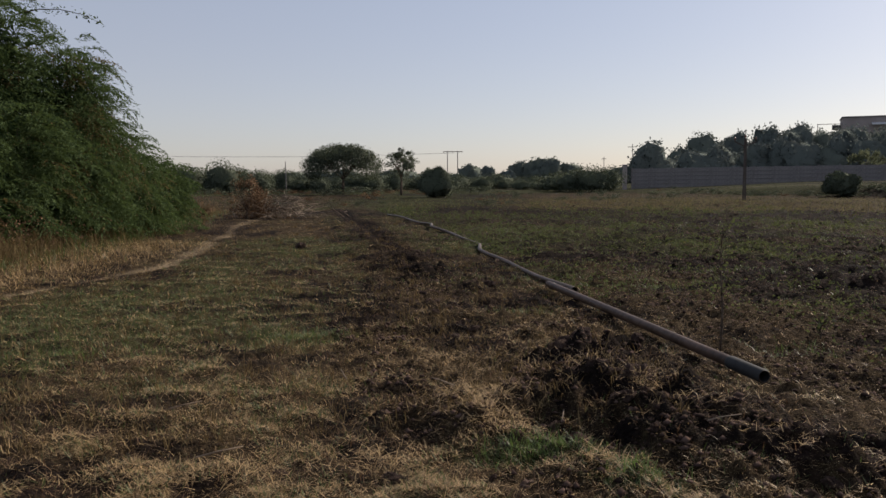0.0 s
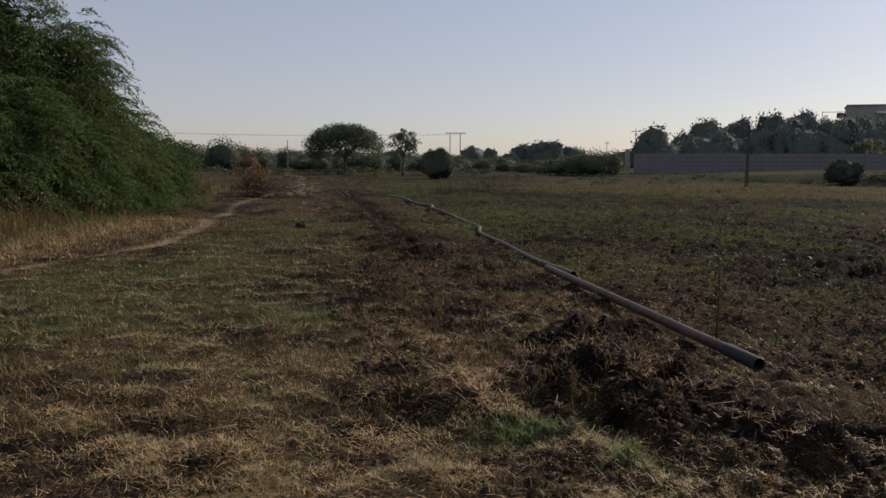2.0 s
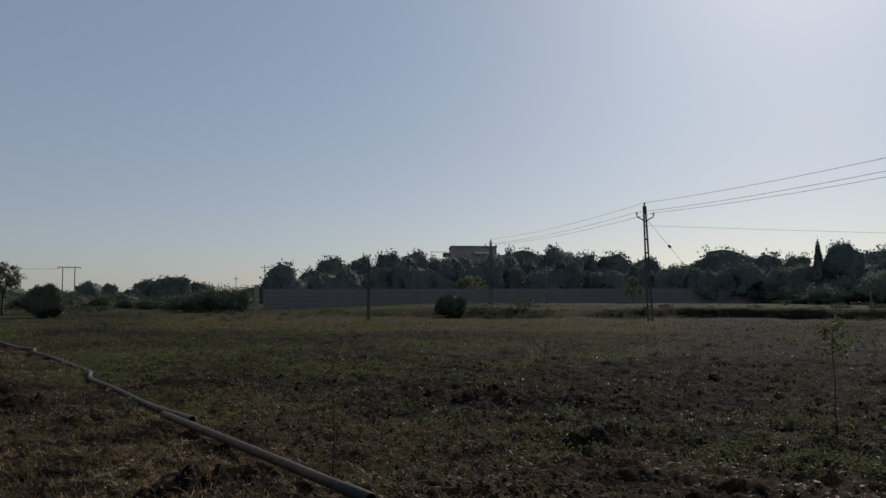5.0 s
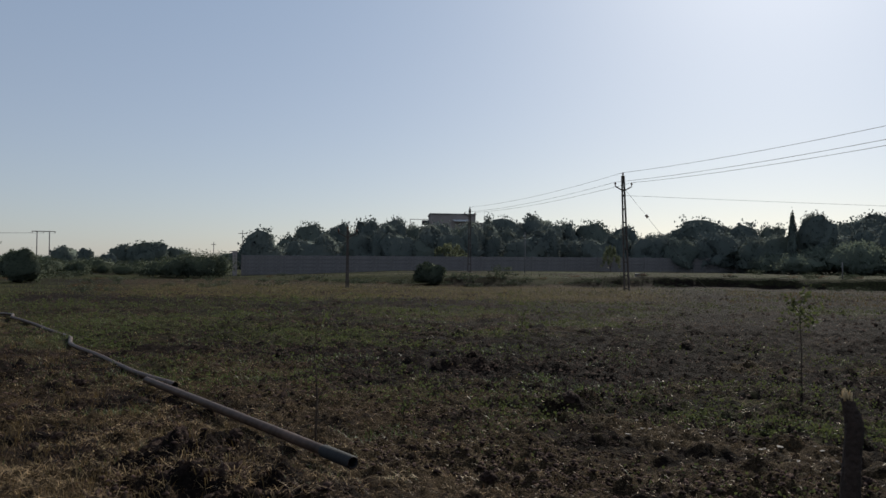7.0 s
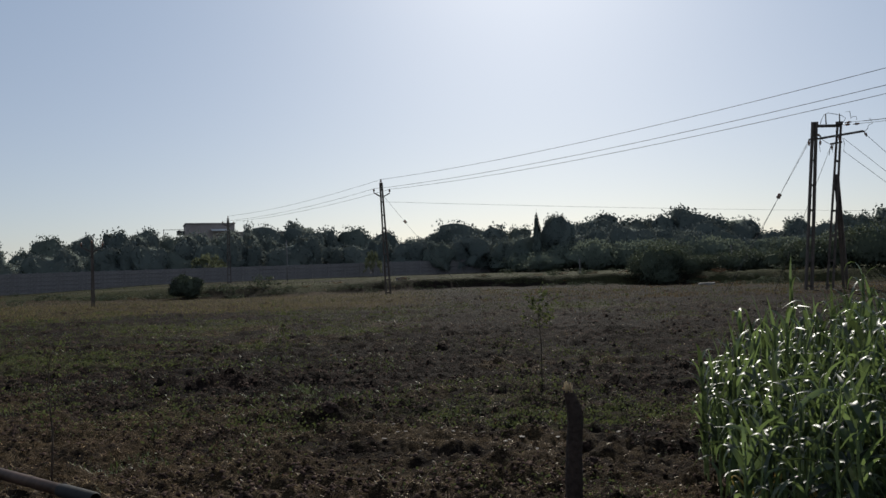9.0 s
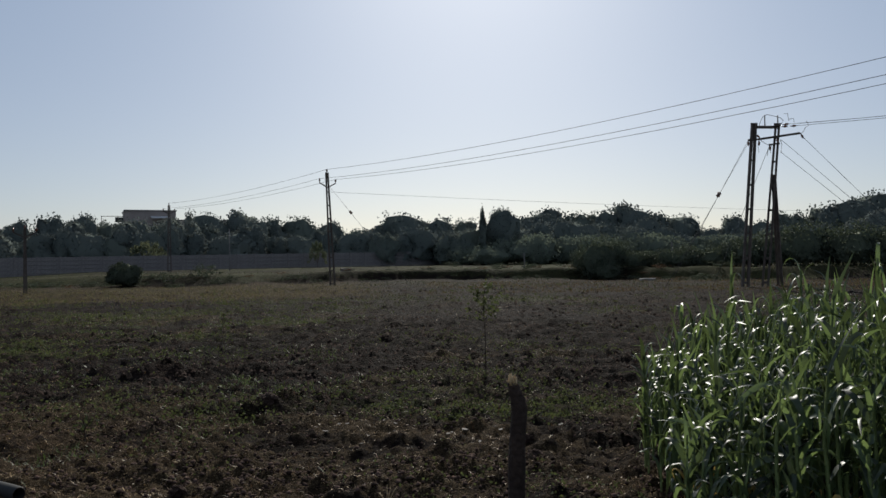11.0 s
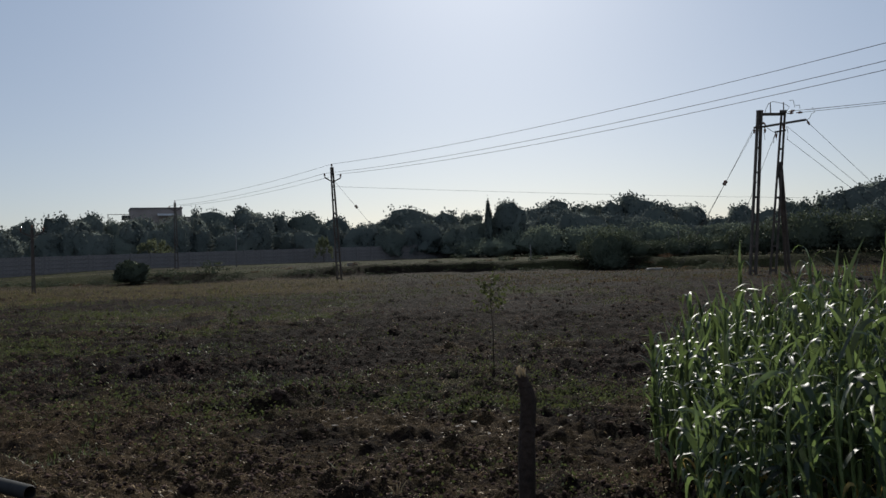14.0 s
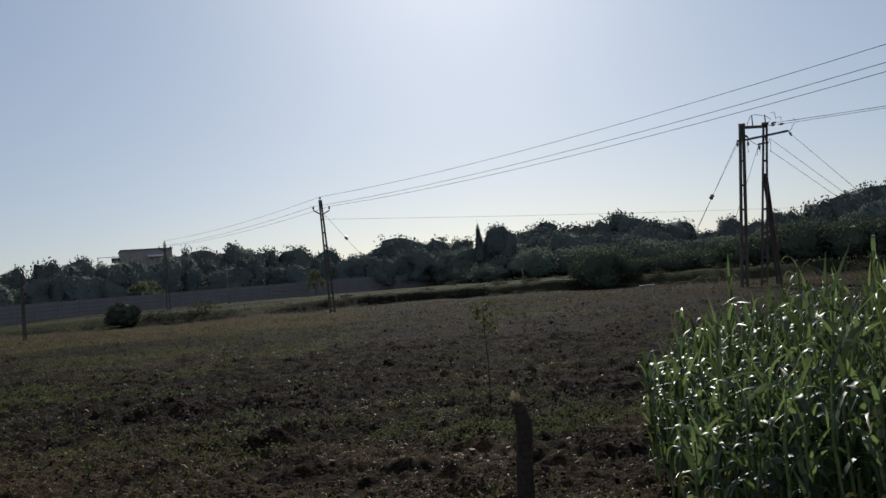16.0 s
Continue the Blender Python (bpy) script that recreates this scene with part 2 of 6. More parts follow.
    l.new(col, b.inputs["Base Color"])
    bp = n.new("ShaderNodeBump")
    bp.inputs["Strength"].default_value, bp.inputs["Distance"].default_value = 0.9, 0.03
    l.new(fine, bp.inputs["Height"])
    bp0 = n.new("ShaderNodeBump")
    bp0.inputs["Strength"].default_value, bp0.inputs["Distance"].default_value = 0.8, 0.12
    l.new(mid, bp0.inputs["Height"])
    l.new(bp0.outputs["Normal"], bp.inputs["Normal"])
    bp2 = n.new("ShaderNodeBump")
    bp2.inputs["Strength"].default_value, bp2.inputs["Distance"].default_value = 0.6, 0.008
    l.new(tiny, bp2.inputs["Height"])
    l.new(bp.outputs["Normal"], bp2.inputs["Normal"])
    l.new(bp2.outputs["Normal"], b.inputs["Normal"])
    return m


M_GROUND = ground_material()
M_CLOD = material("clay_clod", (0.062, 0.042, 0.036), 0.95, 0.5, 26, 5, 1.0, spec=0.05, dist=0.05, hue2=(0.105, 0.070, 0.058))
# one soil in two tones: crumbs coloured as sunlit, far lumps as shaded
M_CRUMB = material("soil_crumb", (0.034, 0.023, 0.019), 0.95, 0.4, 26, 5, 0.0, island=True, spec=0.03, hue2=(0.082, 0.054, 0.044))
M_LUMP = material("soil_lump_shaded", (0.022, 0.016, 0.013), 0.95, 0.4, 26, 5, 0.0, island=True, spec=0.03, hue2=(0.040, 0.027, 0.022))
M_STRAW = leaf_material("dry_straw", (0.036, 0.022, 0.012), (0.53, 0.365, 0.185), (0.38, 0.25, 0.11), 0.25, 0.5, 0.25)
M_BROWN = leaf_material("dry_weed", (0.050, 0.031, 0.020), (0.175, 0.110, 0.066), (0.14, 0.08, 0.045), 0.25)
M_DRYWEED = leaf_material("dry_stalks", (0.055, 0.038, 0.019), (0.19, 0.135, 0.065), (0.16, 0.11, 0.05), 0.25)
M_LITTER = leaf_material("field_litter", (0.055, 0.034, 0.024), (0.235, 0.148, 0.100), (0.16, 0.10, 0.06), 0.2)
M_MARGIN = leaf_material("margin_grass", (0.075, 0.066, 0.030), (0.22, 0.185, 0.095), (0.20, 0.17, 0.07), 0.3)
M_RUST = leaf_material("rusty_leaf", (0.085, 0.050, 0.030), (0.19, 0.118, 0.072), (0.14, 0.085, 0.045), 0.25)
M_GRASS = leaf_material("green_grass", (0.028, 0.048, 0.016), (0.095, 0.125, 0.042), (0.12, 0.17, 0.045), 0.3, 0.5, 0.3)
M_TUFT = leaf_material("tuft_grass", (0.030, 0.058, 0.016), (0.095, 0.150, 0.040), (0.15, 0.23, 0.055), 0.36, 0.5, 0.3)
M_WEED = leaf_material("field_weed", (0.022, 0.029, 0.015), (0.086, 0.100, 0.044), (0.12, 0.14, 0.05), 0.3, 0.7, 0.06)
M_ROUGH = leaf_material("rough_growth", (0.030, 0.037, 0.020), (0.088, 0.098, 0.052), (0.08, 0.095, 0.045), 0.25)
M_THICKET = leaf_material("thicket_leaf", (0.021, 0.042, 0.019), (0.076, 0.108, 0.044), (0.090, 0.130, 0.040), 0.30, coarse=0.5)
M_THICKET_DRY = leaf_material("thicket_dry_leaf", (0.060, 0.052, 0.022), (0.13, 0.105, 0.048), (0.14, 0.11, 0.045), 0.35)
# M_LEAF, M_LEAF_B and M_THORN hold the haze of distance in their colour
M_LEAF = leaf_material("hazed_tree_leaf", (0.112, 0.135, 0.130), (0.145, 0.168, 0.155), (0.18, 0.20, 0.19), 0.22, spec=0.0, coarse=0.25, vary=0.15)
M_LEAF_B = leaf_material("hazed_grey_green_leaf", (0.118, 0.142, 0.128), (0.150, 0.174, 0.152), (0.18, 0.20, 0.18), 0.22, spec=0.0, coarse=0.25, vary=0.15)
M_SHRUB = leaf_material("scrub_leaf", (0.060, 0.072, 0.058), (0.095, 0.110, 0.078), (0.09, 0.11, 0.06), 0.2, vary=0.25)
M_THORN = leaf_material("hazed_thorn_leaf", (0.135, 0.160, 0.138), (0.165, 0.190, 0.152), (0.18, 0.21, 0.15), 0.28, spec=0.0, vary=0.2)
M_PALE = leaf_material("pale_bush_leaf", (0.075, 0.088, 0.052), (0.12, 0.135, 0.08), (0.15, 0.165, 0.10), 0.35)
M_CROP = leaf_material("sorghum_leaf", (0.014, 0.024, 0.016), (0.045, 0.067, 0.040), (0.225, 0.31, 0.098), 0.25, rough=0.45, spec=0.40, single=True)
M_CROP_DRY = leaf_material("withered_leaf", (0.26, 0.19, 0.07), (0.40, 0.30, 0.12), (0.40, 0.28, 0.08), 0.35)
M_STALK = material("sorghum_stalk", (0.10, 0.15, 0.045), 0.5, 0.3, 30, 4, 0.2, hue2=(0.16, 0.19, 0.07))
M_BARK = material("bark", (0.085, 0.062, 0.045), 0.95, 0.45, 25, 3, 0.9, dist=0.03)
M_TWIG = material("dead_twig", (0.12, 0.088, 0.066), 0.9, 0.5, 25, 3, 0.5, hue2=(0.23, 0.175, 0.13))
M_POST = material("old_timber", (0.040, 0.026, 0.020), 0.9, 0.5, 35, 4, 0.9, dist=0.02)
M_CUT = material("fresh_cut_wood", (0.50, 0.36, 0.20), 0.8, 0.3, 60, 8, 0.6)
M_PIPE = material("grey_plastic_pipe", (0.078, 0.050, 0.037), 0.45, 0.5, 14, 2, 0.25, spec=0.08)
M_INSIDE = material("pipe_inside", (0.03, 0.03, 0.03), 0.8, 0.3)
M_STEEL = material("rusty_steel", (0.10, 0.080, 0.068), 0.7, 0.4, 30, 3, 0.3, metal=0.4)
M_WIRE = material("wire", (0.07, 0.07, 0.075), 0.75, 0.2, 10, 1, 0.0, metal=0.2)
M_PORCELAIN = material("porcelain", (0.16, 0.075, 0.045), 0.25, 0.2, 20, 3, 0.0, spec=0.6)
M_CONCRETE = material("weathered_concrete", (0.165, 0.150, 0.148), 0.92, 0.3, 9, 0.5, 0.4, hue2=(0.215, 0.196, 0.190))
M_PLASTER = material("pale_plaster", (0.33, 0.28, 0.265), 0.9, 0.2, 10, 0.4, 0.2)
M_SHEET = material("metal_sheet", (0.55, 0.55, 0.56), 0.45, 0.2, 6, 1, 0.1, metal=0.3)
M_DARK = material("dark_glass", (0.02, 0.022, 0.025), 0.2, 0.2, 3, 1, 0.0, spec=0.5)
M_FLAKE = material("pale_mud_flake", (0.090, 0.074, 0.066), 0.7, 0.35, 30, 6, 0.4, hue2=(0.16, 0.135, 0.12), spec=0.15)
M_STONE = material("pale_stone", (0.22, 0.205, 0.19), 0.9, 0.3, 14, 2, 0.5)

# ---- the lie of the land ----
BANK_B = [-180, 8, 20, 28, 38, 43, 57, 65, 80, 180]
BANK_R = [90, 90, 72, 64, 68, 72, 66, 60, 58, 90]
PIPE_Y = [3, 5.5, 10.5, 16, 22, 27, 34, 60]
PIPE_X = [2.4, 1.95, 1.2, 0.25, -0.6, -1.8, -3.6, -9]
LEFT_Y = [2, 4, 7, 12, 17, 26, 38, 60]
LEFT_X = [0.2, -0.35, -1.25, -1.9, -2.6, -4.6, -7.2, -11]
PATH_Y = [2, 6, 9.9, 11.3, 13.9, 18, 22, 26.5, 32, 45]
PATH_X = [-9.5, -7.4, -6.0, -5.7, -5.3, -5.9, -6.7, -7.8, -8.4, -10]
FURROW_Y = [10, 17.3, 26, 38.5]
FURROW_X = [-0.4, -1.8, -3.6, -6.4]


def heap(x, y, cx, cy, rx, ry, turn=0.0):
    c, s = math.cos(radians(turn)), math.sin(radians(turn))
    u, v = (x - cx) * c + (y - cy) * s, -(x - cx) * s + (y - cy) * c
    return np.exp(-((u / rx) ** 2 + (v / ry) ** 2))


def masks(x, y):
    """Shares of dug soil, straw, green growth and trodden path on the plan, and how rough it is."""
    x, y = np.asarray(x, float), np.asarray(y, float)
    r, be = np.hypot(x, y), np.degrees(np.arctan2(x, y))
    xp, xl = np.interp(y, PIPE_Y, PIPE_X), np.interp(y, LEFT_Y, LEFT_X)
    wob = (fbm(x, y, 1.6, 3, 3) - 0.5) * 1.2
    left = step(0.35, -0.35, x - xl + wob)
    left = np.where((y < 2) & (x > 0), 0.0, left)
    right = step(-0.3, 0.4, x - xp + 0.25 * wob)
    mid = (1 - left) * (1 - right)
    n1, n2, n3 = fbm(x, y, 2.4, 3, 11), fbm(x, y, 0.7, 3, 21), fbm(x, y * 1.0, 6.0, 2, 31)
    u_, v_ = 0.72 * x + 0.69 * y, 0.69 * x - 0.72 * y
    n4 = fbm(u_, v_ * 0.38, 1.7, 3, 13)
    # grass side: dry close by, greener from 6 to 16 m, dry along the path
    greenband = step(4.6, 7.0, y + 3 * (n1 - 0.5)) * step(22, 13, y) * step(-6.5, -4.0, x)
    g_left = np.clip(0.18 + 0.40 * greenband + 1.1 * (n1 - 0.5) + 0.5 * (n2 - 0.5), 0, 1)
    s_left = np.clip(0.64 + 1.4 * (n2 - 0.5) + 0.6 * (n1 - 0.5), 0, 1)
    # ridge between: straw over dark clods
    g_mid = np.clip(0.10 + 0.9 * (n1 - 0.52) + 0.35 * step(7, 12, y), 0, 1)
    s_mid = np.clip(0.56 + 1.7 * (n2 - 0.5) + 0.5 * (n1 - 0.5), 0, 1)
    # ploughed side: dark with patches of weeds, a dry strip, straw tone for the glint of wet mud
    g_right = np.clip(0.11 + 0.8 * (n1 - 0.5) + 1.6 * (n4 - 0.5) + 0.9 * (n3 - 0.5) + 0.54 * step(34, 16, np.abs(be)) * step(7, 12, r), 0, 1)
    # extra straw by bearing paints lighter the soil seen less against the sun
    s_right = np.clip(0.10 + 1.2 * (n2 - 0.5) + 0.45 * heap(x, y, 10, 8.2, 3.0, 1.2, -52) + 0.8 * (n3 - 0.5) + 0.5 * heap(x, y, 5.2, 5.2, 0.7, 0.25, -40) + 0.34 * heap(x, y, 2.9, 5.0, 1.5, 1.8) + 0.30 * heap(x, y, 2.0, 9.0, 1.4, 4.0, 8) + (0.24 + 0.9 * (n1 - 0.5)) * step(36, 22, be) * step(36, 22, r), 0, 1)
    g_right = g_right * (1 - 0.3 * step(28, 36, be) * step(15, 10, r)) * (1 - 0.75 * step(2.2, 0.6, x - xp) * step(14, 8, y)) * (1 - 0.3 * step(9, 5, r))
    green = left * g_left + mid * g_mid + 0.72 * right * g_right
    straw = left * s_left + mid * s_mid + right * s_right
    # yellow margin of the field, then rough grass to the bank
    bank = np.interp(be, BANK_B, BANK_R)
    margin = step(33, 40, r + 6 * (n3 - 0.5)) * step(24, 15, np.abs(be - 21))
    straw = np.maximum(straw, margin * (0.52 + 0.7 * (n1 - 0.3)))
    green = green * (1 - 0.55 * margin)
    verge = step(-2, 2, r - bank)
    green = np.where(verge > 0.5, np.clip(0.62 + 1.0 * (n3 - 0.5), 0, 1), green)
    face = np.exp(-((r - bank - 0.2) / 1.6) ** 2) * step(16, 26, be)
    straw = np.where(verge > 0.5, 0.12 + 0.5 * (n3 - 0.4), straw) * (1 - 0.3 * face)
    green = green * (1 - 0.2 * face)
    bare = step(-9, -6, r - bank) * step(-2.5, -4, r - bank) * step(42, 52, be)
    straw = np.maximum(straw, 0.35 * bare)
    path = np.exp(-((x - np.interp(y, PATH_Y, PATH_X) + 0.35 * (n1 - 0.5)) / (0.16 + 0.005 * y)) ** 2) * step(45, 36, y) * (0.25 + 0.75 * n2)
    verge_left = np.exp(-((x + 7.3 - 0.02 * y) / 1.2) ** 2) * step(22, 13, y) * 0.8
    path = np.clip(0.9 * path + 0.25 * verge_left * (n2 + 0.1), 0, 1)
    straw, green = np.maximum(straw, verge_left * (0.55 + 0.8 * n2)), green * (1 - 0.7 * verge_left)
    path = np.maximum(path, 0.45 * bare * n2)
    path = np.maximum(path, 0.5 * np.exp(-((r - bank - 14) / 2.2) ** 2) * step(15, 18, be) * step(44, 38, be))
    dug = np.clip(mid * 0.8 + right, 0, 1) * (1 - verge)
    dirt = (heap(x, y, 0.9, 4.95, 0.6, 0.85, 20) + 0.9 * heap(x, y, 1.75, 4.05, 0.6, 0.5) + heap(x, y, 0.95, 6.4, 0.45, 0.5)
            + 0.8 * np.exp(-((x - np.interp(y, FURROW_Y, FURROW_X)) / 0.5) ** 2) * step(9, 13, y) * step(44, 36, y))
    straw, green = straw * (1 - 0.75 * np.clip(dirt, 0, 1)), green * (1 - 0.9 * np.clip(dirt, 0, 1))
    lush = heap(x, y, 0.35, 4.15, 0.38, 0.22) + heap(x, y, 0.75, 3.75, 0.2, 0.15) + 0.9 * heap(x, y, -1.5, 7.3, 0.5, 0.3) + 0.8 * heap(x, y, 0.55, 8.7, 0.35, 0.3)
    green = np.clip(green + lush, 0, 1)
    return dug, np.clip(straw, 0, 1), np.clip(green, 0, 1), np.clip(path, 0, 1), np.clip(dirt, 0, 1)


def land(x, y, fine=True):
    """Height of the ground."""
    x, y = np.asarray(x, float), np.asarray(y, float)
    r, be = np.hypot(x, y), np.degrees(np.arctan2(x, y))
    bank = np.interp(be, BANK_B, BANK_R) + 2.6 * (fbm(x, y, 7.0, 3, 71) - 0.5)
    steep = np.interp(be, [30, 40, 66, 75], [4.5, 1.5, 1.5, 3.5])
    lift = np.interp(be, [-180, 8, 22, 110, 150, 180], [0, 0, 1, 1, 0, 0])
    z = lift * (0.80 * step(0, 1, (r - bank) / steep) + 0.35 * step(5, 60, r - bank))
    z = z + 0.05 * (fbm(x, y, 4.0, 2, 41) - 0.5) * step(1.5, 3, r) + lift * 0.1 * np.exp(-((r - bank - 1) / 1.5) ** 2)
    z = z + lift * 0.32 * (fbm(x, y, 3.2, 3, 73) - 0.42) * np.exp(-((r - bank - 1.5) / 4.0) ** 2)
    if fine:
        dug, straw, green, path, dirt = masks(x, y)
        lumps = fbm(x, y, 0.24, 3, 51) - 0.45
        small = np.abs(fbm(x, y, 0.10, 2, 61) - 0.5)
        ridge = np.abs(fbm(0.72 * x + 0.69 * y, 0.35 * (0.69 * x - 0.72 * y), 0.8, 2, 81) - 0.5)
        side = step(1.8, 4.0, x - np.interp(y, PIPE_Y, PIPE_X))
        dug = dug * (1 - 0.6 * np.exp(-((x - np.interp(y, PIPE_Y, PIPE_X)) / 0.3) ** 2))
        z = z + dug * ((0.16 + 0.02 * side) * np.maximum(lumps, -0.15) + (0.16 + 0.03 * side) * small + (0.08 + 0.08 * side * step(22, 12, r) + 0.19 * step(9, 22, r)) * ridge) * step(1, 3, r) * step(75, 40, r)
        z = z + (1 - dug) * (0.10 * lumps + 0.05 * ridge + 0.04 * small) * (1 - path) * step(60, 25, r)
        z = z + dirt * (0.05 + 0.26 * np.maximum(lumps, -0.2) + 0.10 * small) * step(30, 10, r)
        z = z + 0.10 * heap(x, y, 0.95, 5.0, 0.45, 0.7, 20) + 0.10 * heap(x, y, 0.95, 6.4, 0.28, 0.32) + 0.05 * heap(x, y, 1.7, 3.95, 0.4, 0.25)
        z = z + 0.17 * heap(x, y, 5.0, 7.1, 0.3, 0.24) + 0.11 * heap(x, y, 5.2, 10.7, 0.7, 0.5) + 0.09 * heap(x, y, -0.05, 4.75, 0.3, 0.3)
        z = z - 0.10 * np.exp(-((x - np.interp(y, FURROW_Y, FURROW_X)) / 0.22) ** 2) * step(14, 17, y) * step(42, 36, y)
        z = z - 0.03 * path
    return z


def land1(x, y):
    return float(land(np.array([x]), np.array([y]))[0])


def build_ground():
    fans = np.radians(np.concatenate([np.arange(-42, 90, 0.32), np.arange(92, 316, 4.0)]))
    rings = np.concatenate([[0.02, 0.6, 1.4, 2.2, 2.7], 3.0 * 1.0065 ** np.arange(0, 300), 20.9 * 1.016 ** np.arange(1, 62), np.arange(55.6, 77.2, 0.42), 77.7 * 1.03 ** np.arange(0, 16), 124 * 1.2 ** np.arange(0, 21)])
    rr, aa = np.meshgrid(rings, fans, indexing="ij")
    x, y = rr * np.sin(aa), rr * np.cos(aa)
    z = land(x, y)
    verts = np.stack([x, y, z], -1).reshape(-1, 3)
    n, k = rr.shape
    i = np.arange(n * k).reshape(n, k)
    j = np.roll(i, -1, axis=1)
    faces = np.stack([i[:-1], j[:-1], j[1:], i[1:]], -1).reshape(-1, 4)[:, ::-1]
    me = mesh_np("ground", verts, faces, True)
    dug, straw, green, path, dirt = masks(verts[:, 0], verts[:, 1])
    for name, v in (("straw", straw), ("green", green), ("path", path)):
        at = me.attributes.new(name, "FLOAT", "POINT")
        at.data.foreach_set("value", v.astype(np.float32))
    thing("ground", me, M_GROUND, label="dark clay field soil with clod shade in its colour, straw, weeds and a trodden dusty path", category="ground", kind="structure")


build_ground()


# ---- grass, straw and weeds ----
def blades(name, mat, x, y, length, width, lean, label, curl=0.5, base=0.0, category="grass", kind="stuff"):
    """Tapered bent blades of two pieces each, standing at the places given."""
    n = len(x)
    z = land(x, y) + base
    a = rng.uniform(0, 2 * np.pi, n)
    d = np.stack([np.cos(a), np.sin(a)], -1)
    s = np.stack([-d[:, 1], d[:, 0]], -1) * (width / 2)[:, None]
    t1, t2 = lean, lean + curl * rng.uniform(0.3, 1.2, n)
    p0 = np.stack([x, y, z - 0.01], -1)
    h1 = length * 0.55
    p1 = p0 + np.stack([d[:, 0] * np.sin(t1) * h1, d[:, 1] * np.sin(t1) * h1, np.cos(t1) * h1], -1)
    h2 = length * 0.45
    t2 = np.minimum(t2, 1.75)
    p2 = p1 + np.stack([d[:, 0] * np.sin(t2) * h2, d[:, 1] * np.sin(t2) * h2, np.cos(t2) * h2], -1)
    s3 = np.concatenate([s, np.zeros((n, 1))], -1)
    v = np.stack([p0 - s3, p0 + s3, p1 - 0.8 * s3, p1 + 0.8 * s3, p2 - 0.15 * s3, p2 + 0.15 * s3], 1).reshape(-1, 3)
    b = (np.arange(n) * 6)[:, None]
    f = np.concatenate([b + np.array([[0, 1, 3, 2]]), b + np.array([[2, 3, 5, 4]])])
    return thing(name, mesh_np(name, v, f), mat, label=label, category=category, kind=kind)


def scatter(n, b0, b1, r0, r1, bias=1.0):
    """Random places by bearing and distance, thicker close by."""
    be = np.radians(rng.uniform(b0, b1, n))
    r = r0 * (r1 / r0) ** (rng.uniform(0, 1, n) ** bias)
    return r * np.sin(be), r * np.cos(be)


def tufted(x, y, spread):
    """Draws places together into tufts."""
    k = max(len(x) // 14, 1)
    c = rng.integers(0, k, len(x))
    return x[c] + rng.normal(0, spread, len(x)), y[c] + rng.normal(0, spread, len(x))


def keep(x, y, p):
    k = rng.uniform(0, 1, len(x)) < p
    return x[k], y[k]


